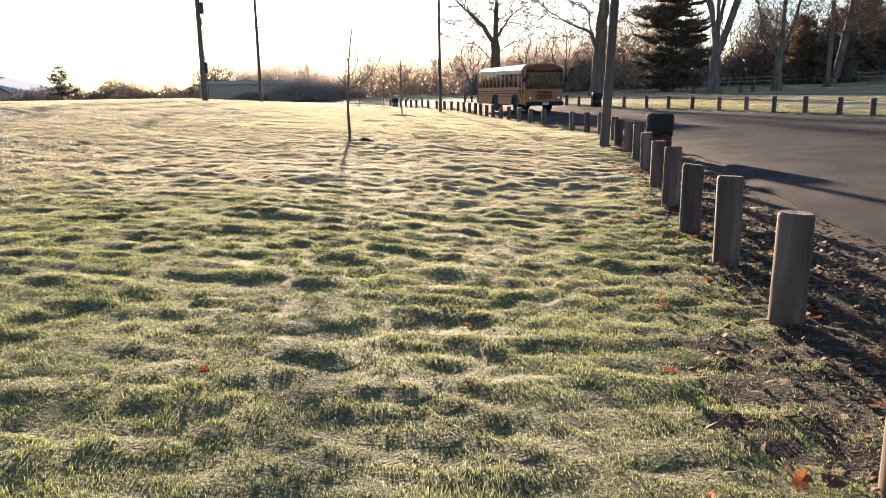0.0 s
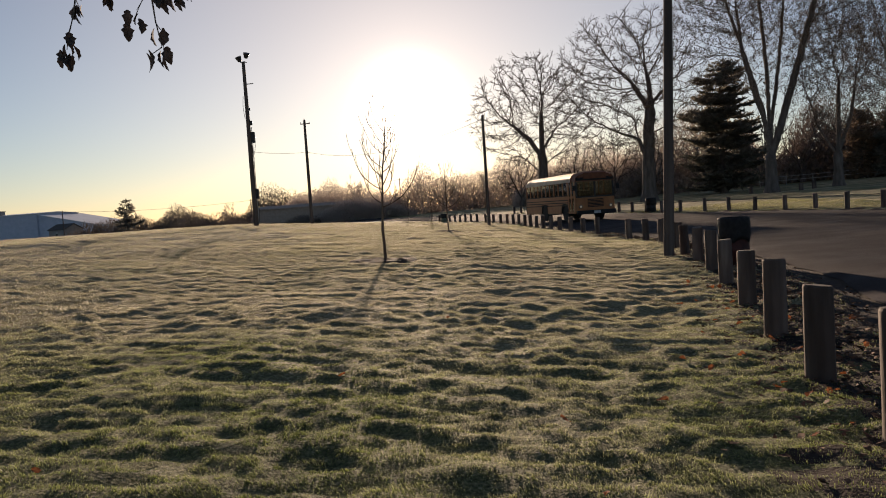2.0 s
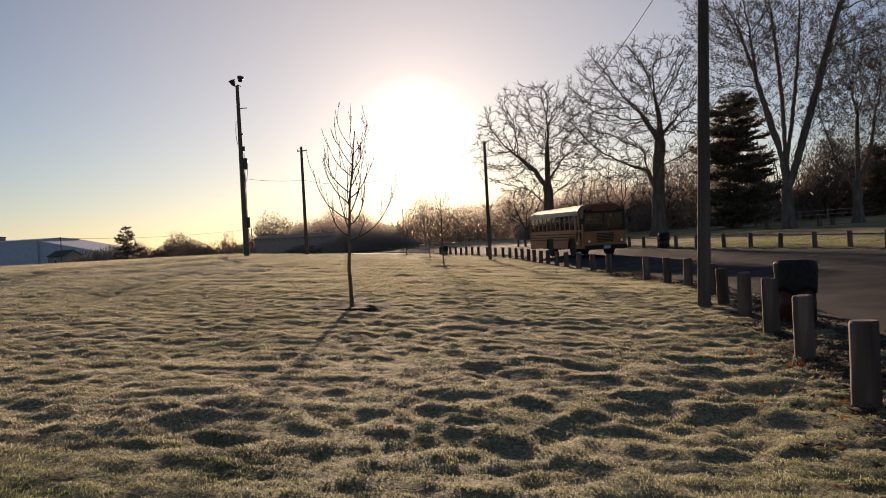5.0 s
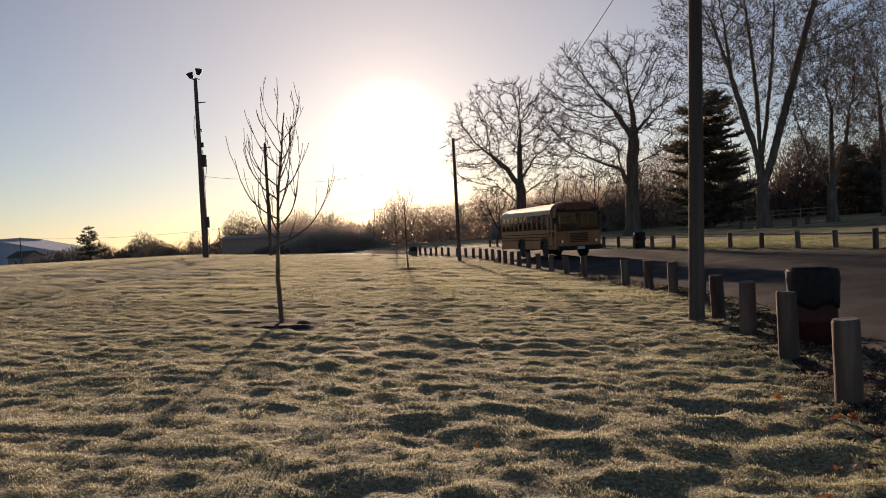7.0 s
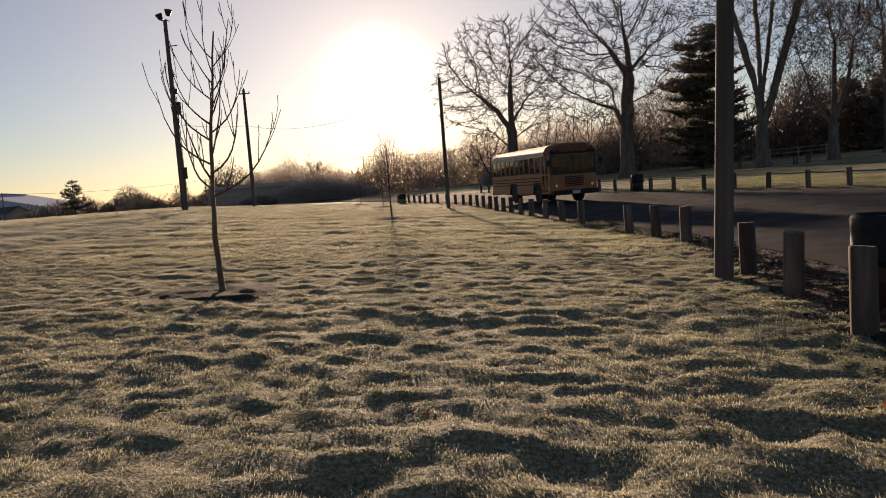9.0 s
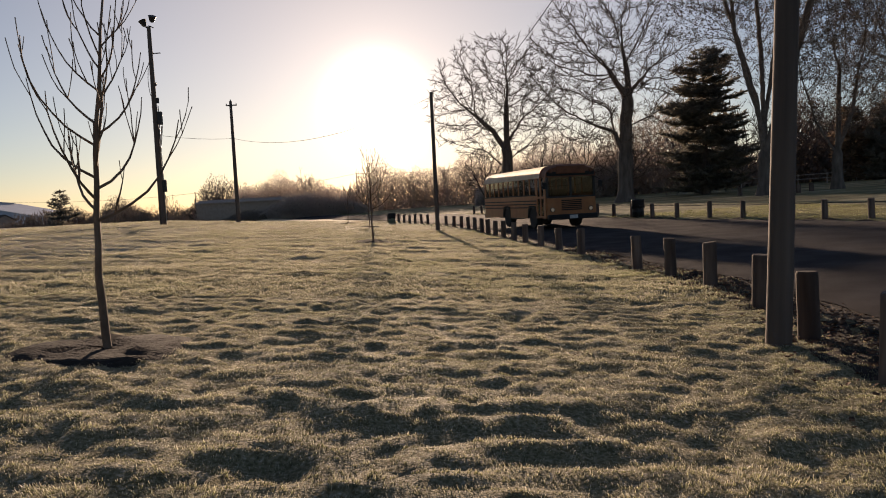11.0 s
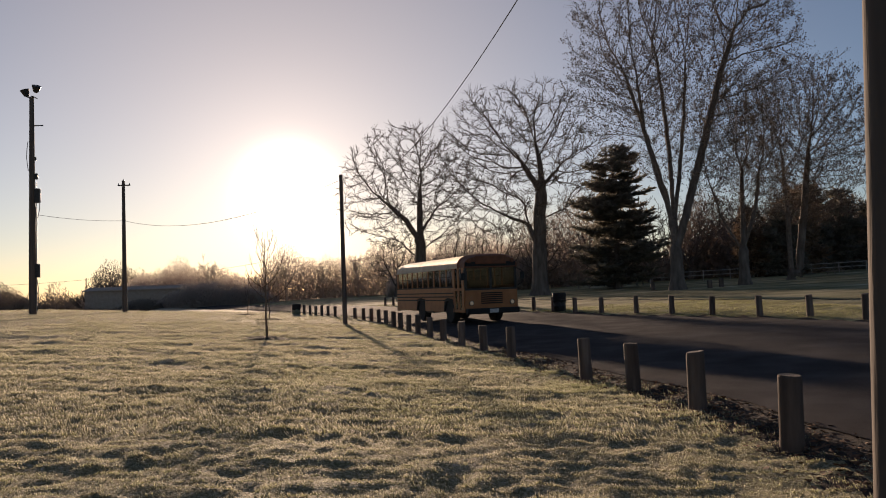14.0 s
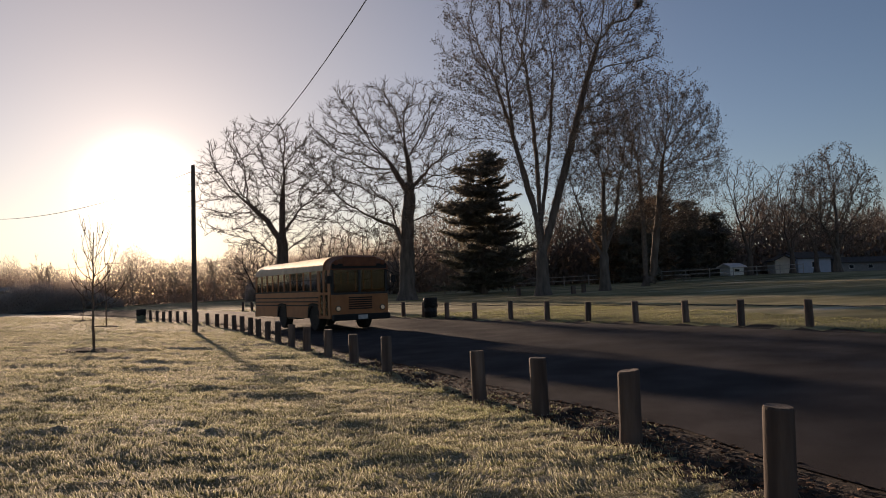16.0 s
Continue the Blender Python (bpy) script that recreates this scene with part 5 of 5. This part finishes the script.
for x, y, s, h, w in ((6.5, 122, 61, 10.5, 4.6), (12.0, 126, 62, 12.0, 5.0), (17.5, 120, 63, 10.0, 4.4), (-3.5, 126, 64, 9.0, 4.0), (25.5, 116, 65, 10.5, 4.6), (33.0, 118, 66, 12.0, 5.2), (40.0, 121, 67, 13.0, 5.4), (47.0, 117, 68, 11.0, 5.0)):
    crown_tree(x, y, "small bare tree in the brush behind the oaks", s, [[(0, 0, -0.3), (0.1, 0, 1.6), (0.2, 0, 3.5)], [(0, 0, 1.2), (0.9, 0.2, 3.4)], [(0, 0, 1.4), (-0.9, -0.2, 3.6)]],
               [((0, 0, h * 0.56), (w, w, h * 0.44), 420, 1.6)], r0=0.024, r_base=0.24, wander=0.2, rise=0.25, reach=3.0, kill=0.65, twigs=2, twig_len=0.6)
# small far trees in the same haze-paled colour
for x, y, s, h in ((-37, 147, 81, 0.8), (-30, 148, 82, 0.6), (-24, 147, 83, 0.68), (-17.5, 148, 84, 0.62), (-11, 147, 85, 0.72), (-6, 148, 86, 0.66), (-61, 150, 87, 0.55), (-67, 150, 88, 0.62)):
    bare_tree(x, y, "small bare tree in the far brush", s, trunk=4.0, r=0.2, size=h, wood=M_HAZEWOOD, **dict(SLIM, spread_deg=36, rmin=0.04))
for x, y, s, h, w in ((66.2, 110, 71, 17.0, 5.2), (77.2, 115, 72, 17.0, 5.0), (58.0, 122, 74, 14.5, 4.6), (84.0, 118, 75, 17.0, 5.2)):
    crown_tree(x, y, "bare tree on the open park lawn", s, [[(0, 0, -0.3), (0.1, 0, 2.5), (0.2, 0, 6.0)], [(0, 0, 2.6), (1.0, 0.2, 6)], [(0, 0, 2.9), (-1.0, -0.2, 6)]],
               [((0, 0, h * 0.6), (w, w, h * 0.42), 520, 2.6)], r0=0.024, r_base=0.36, wander=0.2, rise=0.25, reach=3.4, kill=0.7, twigs=2, twig_len=0.7)
crown_tree(72.2, 100, "rounded budding tree on the park lawn", 73, [[(0, 0, -0.3), (0, 0, 2.2), (0.2, 0, 6.0)], [(0, 0, 2.2), (1.5, 0.2, 5.5)], [(0, 0, 2.3), (-1.5, -0.2, 5.5)]],
           [((0, 0, 9.6), (6.0, 5.8, 7.4), 1050, 2.6)], r0=0.024, r_base=0.45, wander=0.2, rise=0.2, reach=3.4, kill=0.7, twigs=3, twig_len=0.7, buds=1, bud_size=0.22)
for x, y, h, s in ((44.0, 110, 9.5, 27), (51.0, 112, 11.5, 28), (54.0, 114, 12.5, 29)):
    conifer(x, y, h, "rusty dark cedar behind the bare trees", s, 0.3, clear=0.03, round_top=0.4, needles=M_CEDAR, spray=1.5)
for x, y, h, s in ((57.5, 119, 10.0, 21), (63.0, 121, 12.0, 22), (68.5, 122, 10.0, 23), (47.5, 108, 9.0, 25)):
    conifer(x, y, h, "dark bushy evergreen on the park lawn", s, 0.38, clear=0.02, round_top=0.4, spray=1.5)
conifer(-108.7, 180.0, 10.6, "lone evergreen with layered boughs beyond the field", 26, 0.42, 0.06, 0.08, 0.6, spray=1.8)

M_ROOFMETAL = material("pale_metal_roof", [(0.3, (0.62, 0.64, 0.68)), (0.7, (0.76, 0.77, 0.8))], 0.5, 0.4)
M_WALLBLUE = material("blue_grey_siding", [(0.3, (0.36, 0.42, 0.52)), (0.7, (0.45, 0.5, 0.6))], 0.7, 0.8)
M_WALLPALE = material("pale_siding", [(0.3, (0.5, 0.47, 0.42)), (0.7, (0.62, 0.58, 0.52))], 0.8, 2)
M_SHEDGREY = material("weathered_siding", [(0.3, (0.3, 0.245, 0.2)), (0.7, (0.38, 0.315, 0.26))], 0.8, 2)
M_WALLGREY = material("grey_siding", [(0.3, (0.2, 0.2, 0.2)), (0.7, (0.28, 0.27, 0.26))], 0.8, 2)
M_SHINGLE = material("dark_shingle", [(0.3, (0.06, 0.055, 0.05)), (0.7, (0.11, 0.1, 0.095))], 0.9, 3, bump=0.02)
M_CONCRETE = material("stack_concrete", [(0.3, (0.22, 0.23, 0.21)), (0.7, (0.33, 0.33, 0.3))], 0.9, 0.8)
M_BRICKRED = material("stack_brick", [(0.3, (0.15, 0.1, 0.085)), (0.7, (0.22, 0.15, 0.125))], 0.9, 1.2)
M_WINDOW = material("dark_window", [(0.3, (0.02, 0.025, 0.03)), (0.7, (0.04, 0.045, 0.05))], 0.15, 3)
M_WHITE = material("white_paint", [(0.3, (0.68, 0.68, 0.66)), (0.7, (0.8, 0.8, 0.78))], 0.6, 5)


def building(name, x, y, w, d, h, rise, wall, roof, label, turn=0, windows=2, ridge="X", z=None):
    root = tagged(new(name), label, "building")
    root.matrix_world = pose(x, y, (float(base_z(x, y)) if z is None else z) - 0.1, 0, 0, turn)
    bm = bmesh.new()
    t = 0.15
    add_box(bm, -w / 2, -d / 2, 0, w / 2, -d / 2 + t, h)
    add_box(bm, -w / 2, d / 2 - t, 0, w / 2, d / 2, h)
    add_box(bm, -w / 2, -d / 2 + t, 0, -w / 2 + t, d / 2 - t, h)
    add_box(bm, w / 2 - t, -d / 2 + t, 0, w / 2, d / 2 - t, h)
    part("wall", bm, wall, root)
    bm = bmesh.new()
    o = 0.35
    if ridge == "X":
        prof = [(-d / 2 - o, h - 0.05), (0, h + rise), (d / 2 + o, h - 0.05), (d / 2 + o, h + 0.12), (0, h + rise + 0.2), (-d / 2 - o, h + 0.12)]
        ends = [[bm.verts.new((s * (w / 2 + o), a, b)) for a, b in prof] for s in (-1, 1)]
    else:
        prof = [(-w / 2 - o, h - 0.05), (0, h + rise), (w / 2 + o, h - 0.05), (w / 2 + o, h + 0.12), (0, h + rise + 0.2), (-w / 2 - o, h + 0.12)]
        ends = [[bm.verts.new((a, s * (d / 2 + o), b)) for a, b in prof] for s in (-1, 1)]
    for k in range(6):
        bm.faces.new((ends[0][k], ends[0][(k + 1) % 6], ends[1][(k + 1) % 6], ends[1][k]))
    for e in ends:
        bm.faces.new((e[0], e[1], e[4], e[5]))
        bm.faces.new((e[1], e[2], e[3], e[4]))
    bmesh.ops.recalc_face_normals(bm, faces=bm.faces)
    part("roof", bm, roof, root)
    bm = bmesh.new()
    for s in (-1, 1):
        if ridge == "X":
            g = [bm.verts.new(c) for c in ((s * (w / 2 - 0.02), -d / 2, h), (s * (w / 2 - 0.02), d / 2, h), (s * (w / 2 - 0.02), 0, h + rise))]
        else:
            g = [bm.verts.new(c) for c in ((-w / 2, s * (d / 2 - 0.02), h), (w / 2, s * (d / 2 - 0.02), h), (0, s * (d / 2 - 0.02), h + rise))]
        bm.faces.new(g)
        part("gable", bm, wall, root)
        bm = bmesh.new()
    bm.free()
    for k in range(windows):
        cx_ = -w / 2 + w * (k + 0.5) / windows
        pane = box_part("window", (cx_ - 0.5, -d / 2 - 0.03, h * 0.4, cx_ + 0.5, -d / 2 + 0.02, h * 0.8), M_WHITE, root)
        box_part("pane", (cx_ - 0.42, -d / 2 - 0.05, h * 0.43, cx_ + 0.42, -d / 2 - 0.032, h * 0.77), M_WINDOW, pane)
    return root


building("shed", -46, 143, 21, 6, 3.3, 0.5, M_SHEDGREY, M_SHEDGREY, "long low grey shed at the far side of the field", 3, 0)
building("factory", -200, 236, 62, 22, 8.3, 0.5, M_WALLBLUE, M_ROOFMETAL, "blue-grey flat-roofed factory hall", 0, 0, z=0.3)
building("factory", -170, 238, 44, 24, 3.4, 4.6, M_WALLBLUE, M_ROOFMETAL, "factory shed with a pale sloping metal roof", 0, 0, "Y", z=0.3)
building("house", -143, 203, 7.5, 6, 4.0, 1.6, M_WALLGREY, M_SHINGLE, "small grey gabled house beyond the field", -20, 1)
building("shed", 68.0, 117, 2.6, 2.2, 1.3, 0.45, M_WHITE, M_ROOFMETAL, "small white park hut with a pale roof among the trees", 8, 1)
building("house", 84.3, 127, 2.9, 6, 2.3, 0.8, M_WALLPALE, M_SHINGLE, "pale cream gabled house at the park edge", -25, 0, "Y")
building("house", 89.8, 128, 6.0, 6, 2.6, 1.1, M_WALLBLUE, M_SHINGLE, "low blue-grey house at the park edge", -6, 1)
building("house", 101.0, 128, 11, 6, 1.7, 0.9, M_WALLGREY, M_SHINGLE, "long low grey house at the park edge", -4, 3)

for x, w in ((-206, 8.0), (-186, 3.0)):
    vent = tagged(new("roof_unit"), "dark ventilation unit on a factory roof", "ventilation unit", "roof units")
    vent.matrix_world = pose(x, 229, 8.85)
    box_part("casing", (-w / 2, -1, 0, w / 2, 1, 1.2), M_WALLGREY, vent, 0.05)
    box_part("hood", (-w / 2 - 0.15, -1.15, 1.2, w / 2 + 0.15, 1.15, 1.4), M_DARKMETAL, vent, 0.03)

stack = tagged(new("chimney_stack"), "tall concrete factory chimney with a brown brick top", "chimney")
stack.matrix_world = pose(-203.4, 239, 0.3)
part("shaft", lathe([(1.6, 0), (1.1, 28.5)], 20), M_CONCRETE, stack, smooth=True)
part("crown", lathe([(1.1, 28.5), (1.14, 28.6), (1.08, 34.0), (0.9, 34.2)], 20), M_BRICKRED, stack, smooth=True)

M_RAIL = material("weathered_white_pipe", [(0.3, (0.28, 0.26, 0.25)), (0.7, (0.4, 0.38, 0.36))], 0.6, 5)
# ---------- picnic tables ----------
M_PLANK = material("table_plank", [(0.3, (0.18, 0.15, 0.125)), (0.7, (0.32, 0.275, 0.235))], 0.85, 6, stretch=(0.2, 1, 1), bump=0.004)


def picnic_table(x, y, turn):
    root = tagged(new("picnic_table"), "weathered wooden picnic table with benches on the park lawn", "table", "picnic tables")
    place_at(root, x, y, turn)
    for k in range(5):
        box_part("tabletop_board", (-0.9, -0.37 + 0.15 * k, 0.72, 0.9, -0.23 + 0.15 * k, 0.76), M_PLANK, root, 0.005)
    for s in (-1, 1):
        box_part("bench", (-0.9, s * 0.7 - 0.13, 0.42, 0.9, s * 0.7 + 0.13, 0.46), M_PLANK, root, 0.005)
        for e in (-1, 1):
            v, fc = [], []
            tube(v, fc, [Vector((e * 0.65, s * 0.62, 0)), Vector((e * 0.65, s * 0.2, 0.72))], [0.05, 0.05], 4)
            raw("leg", v, fc, M_PLANK, root)
    for e in (-1, 1):
        box_part("crossbar", (e * 0.65 - 0.02, -0.8, 0.34, e * 0.65 + 0.02, 0.8, 0.42), M_PLANK, root)
    return root


picnic_table(49.5, 100.0, 15)
picnic_table(20.3, 104.0, -10)
picnic_table(24.2, 106.0, 40)

# park rails
rail = tagged(new("rail_fence"), "white pipe rail fence across the park lawn", "fence")
rail.matrix_world = pose(0, 0, 0)
n = 14
for k in range(n + 1):
    x = 24 + 48 * k / n
    y = 112 - 0.12 * (x - 24)
    z = float(base_z(x, y))
    bm = lathe([(0.06, -0.2), (0.06, 1.35), (0.03, 1.38)], 8)
    bmesh.ops.translate(bm, verts=bm.verts, vec=(x, y, z))
    part("post", bm, M_RAIL, rail)
for h in (0.7, 1.25):
    v, fc = [], []
    pts = [Vector((24 + 48 * k / n, 112 - 0.12 * 48 * k / n, float(base_z(24 + 48 * k / n, 112 - 0.12 * 48 * k / n)) + h)) for k in range(n + 1)]
    tube(v, fc, pts, [0.045] * len(pts), 6)
    raw("rail", v, fc, M_RAIL, rail)

# far utility line
line_tops = []
for x, y in ((-120, 170), (-70, 170), (-34, 175), (10, 182)):
    pole("utility_pole", x, y, 8.6, 0.14, 0.1, "far wooden utility pole beyond the field")
    line_tops.append((x, y, ground_at(x, y) + 8.3))
for a, b in zip(line_tops, line_tops[1:]):
    wire("overhead_wire", a, b, 0.8, "thin far overhead wire above the shed", 0.03)


# ---------- fallen leaves ----------
def fallen_leaf_mesh(seed):
    rnd = random.Random(seed)
    v, fc = [], []
    n = 6
    for i in range(n + 1):
        t = i / n
        w = 0.035 * math.sin(math.pi * (0.06 + 0.9 * t)) * (1 + 0.3 * math.sin(t * 17 + seed))
        v += [(w, t * 0.1, 0.012 + 0.02 * math.sin(t * 3 + seed)), (0, t * 0.1, 0.004), (-w, t * 0.1, 0.014 + 0.015 * math.cos(t * 3))]
    for i in range(n):
        q = i * 3
        fc += [(q, q + 1, q + 4, q + 3), (q + 1, q + 2, q + 5, q + 4)]
    me = bpy.data.meshes.new("leaf")
    me.from_pydata(v, [], fc)
    me.materials.append(M_FALLEN)
    return me


leaf_meshes = [fallen_leaf_mesh(s) for s in range(4)]
rnd = random.Random(77)
for k in range(110):
    y = 1.5 + 13 * rnd.random() ** 1.5
    x = float(near_x(y)) + (rnd.gauss(0.0, 0.5) if k % 9 else rnd.uniform(-5, -0.5))
    if float(verge(np.array([x]), np.array([y]))[0]) < 0.1:
        continue
    ob = new("fallen_leaf", leaf_meshes[k % 4])
    ob.matrix_world = pose(x, y, ground_at(x, y) + 0.045, rnd.uniform(-25, 25), rnd.uniform(-25, 25), rnd.uniform(0, 360)) @ Matrix.Scale(rnd.uniform(0.45, 0.95), 4)
    tagged(ob, "withered orange-brown leaf lying in the grass", "leaf", "fallen leaves")


# ---------- grass ----------
def grass(name, x0, x1, y0, y1, per_m2, length, width, seed, keep=None, mat=None):
    rs = np.random.RandomState(seed)
    n = int((x1 - x0) * (y1 - y0) * per_m2)
    x, y = rs.uniform(x0, x1, n), rs.uniform(y0, y1, n)
    ok = (verge(x, y) > rs.uniform(0.2, 0.9, n))
    for mx_, my_ in ((-3.64, 19.12), (-4.72, 38.8)):
        ok &= np.hypot(x - mx_, y - my_) > rs.uniform(0.5, 1.0, n)
    ok &= (x < near_x(y) + 0.1) | (rs.uniform(0, 1, n) < 0.55)
    ok &= rs.uniform(0, 1, n) > np.maximum(0.72 * worn(x, y), 0.9 * rutted(x, y))
    if keep is not None:
        ok &= keep(x, y)
    x, y = x[ok], y[ok]
    n = len(x)
    z = land_z(x, y) - 0.008
    tus = noise2(x * 3.7, y * 4.3, 31) * 0.5 + noise2(x * 11.0, y * 13.0, 32) * 0.5
    ln = length * (0.5 + 1.0 * tus) * rs.uniform(0.5, 1.4, n)
    wd = width * rs.uniform(0.7, 1.3, n)
    a = rs.uniform(0, 2 * np.pi, n)
    lay = 2 * np.pi * noise2(x * 1.7, y * 1.7, 33)
    lean = rs.uniform(0.15, 0.85, n)
    dx = np.cos(a) * lean * 0.7 + np.cos(lay) * 0.35
    dy = np.sin(a) * lean * 0.7 + np.sin(lay) * 0.35
    b = rs.uniform(0, 2 * np.pi, n)
    sx, sy = np.cos(b) * wd * 0.5, np.sin(b) * wd * 0.5
    p0 = np.stack([x - sx, y - sy, z], -1)
    p1 = np.stack([x + sx, y + sy, z], -1)
    p2 = np.stack([x + dx * ln, y + dy * ln, z + ln * (0.98 - 0.25 * lean)], -1)
    co = np.stack([p0, p1, p2], 1).reshape(-1, 3)
    me = bpy.data.meshes.new(name)
    me.vertices.add(n * 3)
    me.vertices.foreach_set("co", co.ravel())
    me.loops.add(n * 3)
    me.loops.foreach_set("vertex_index", np.arange(n * 3, dtype=np.int32))
    me.polygons.add(n)
    me.polygons.foreach_set("loop_start", np.arange(0, n * 3, 3, dtype=np.int32))
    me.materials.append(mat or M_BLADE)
    me.update()
    uv = me.uv_layers.new(name="UVMap")
    u = np.repeat(np.clip(0.85 * smooth01((12.5 - y + 6 * (noise2(x * 0.35, y * 0.35, 36) - 0.5)) / 7) + 0.5 * (noise2(x * 0.7, y * 0.7, 34) - 0.42) + 0.3 * smooth01((x - near_x(y) + 2.2) / 2.4), 0, 1), 3)
    vv = np.tile(np.array([0.0, 0.0, 1.0]), n)
    uv.data.foreach_set("uv", np.stack([u, vv], -1).ravel().astype(np.float32))
    me.validate()
    return tagged(new(name, me), "short frosted green and straw-coloured grass blades", "grass", kind="stuff")


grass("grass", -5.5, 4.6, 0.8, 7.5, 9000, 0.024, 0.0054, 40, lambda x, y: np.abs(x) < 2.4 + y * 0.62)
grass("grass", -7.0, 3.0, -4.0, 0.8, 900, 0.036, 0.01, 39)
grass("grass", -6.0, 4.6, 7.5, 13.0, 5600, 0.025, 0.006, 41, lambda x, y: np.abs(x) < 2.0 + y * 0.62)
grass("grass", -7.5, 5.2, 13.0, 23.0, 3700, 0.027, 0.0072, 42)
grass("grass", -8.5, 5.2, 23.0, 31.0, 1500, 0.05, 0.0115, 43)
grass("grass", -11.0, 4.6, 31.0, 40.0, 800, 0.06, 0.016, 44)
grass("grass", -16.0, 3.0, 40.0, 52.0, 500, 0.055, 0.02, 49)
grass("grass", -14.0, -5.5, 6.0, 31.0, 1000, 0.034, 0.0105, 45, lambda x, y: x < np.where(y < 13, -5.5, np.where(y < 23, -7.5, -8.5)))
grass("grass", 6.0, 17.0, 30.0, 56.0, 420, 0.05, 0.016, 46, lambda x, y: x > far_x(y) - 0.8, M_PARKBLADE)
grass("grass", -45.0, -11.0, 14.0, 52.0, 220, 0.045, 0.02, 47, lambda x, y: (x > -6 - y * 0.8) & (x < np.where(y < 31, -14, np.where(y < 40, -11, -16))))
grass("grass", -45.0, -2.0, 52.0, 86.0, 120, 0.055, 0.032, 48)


# ---------- leaf litter on the bare strip ----------
def litter(n, seed):
    rs = np.random.RandomState(seed)
    y = 0.8 + 34 * rs.uniform(0, 1, n) ** 1.4
    x = near_x(y) + rs.normal(0.45, 0.42, n) * np.where(y < 9, 1.3, 1.0)
    ok = x < near_x(y) + margin(y) + 0.25
    x, y = x[ok], y[ok]
    n = len(x)
    z = land_z(x, y) + rs.uniform(0.008, 0.035, n)
    a = rs.uniform(0, 2 * np.pi, n)
    sz = rs.uniform(0.018, 0.05, n)
    ux, uy = np.cos(a) * sz, np.sin(a) * sz
    tilt = rs.uniform(-0.5, 0.5, (2, n)) * sz
    v = np.stack([np.stack([x - ux, y - uy, z], -1), np.stack([x + uy * 0.5, y - ux * 0.5, z + tilt[0]], -1), np.stack([x + ux, y + uy, z + 0.01], -1), np.stack([x - uy * 0.5, y + ux * 0.5, z + tilt[1]], -1)], 1).reshape(-1, 3)
    ob = raw("leaf_litter", v.tolist(), np.arange(n * 4).reshape(-1, 4).tolist(), M_LITTER)
    return tagged(ob, "brown leaf litter on bare soil along the bollards", "leaf litter", kind="stuff")


M_LITTER = material("leaf_litter", [(0.35, (0.05, 0.028, 0.018)), (0.5, (0.12, 0.06, 0.032)), (0.65, (0.22, 0.12, 0.065))], 0.85, 25, 4)
litter(9000, 51)
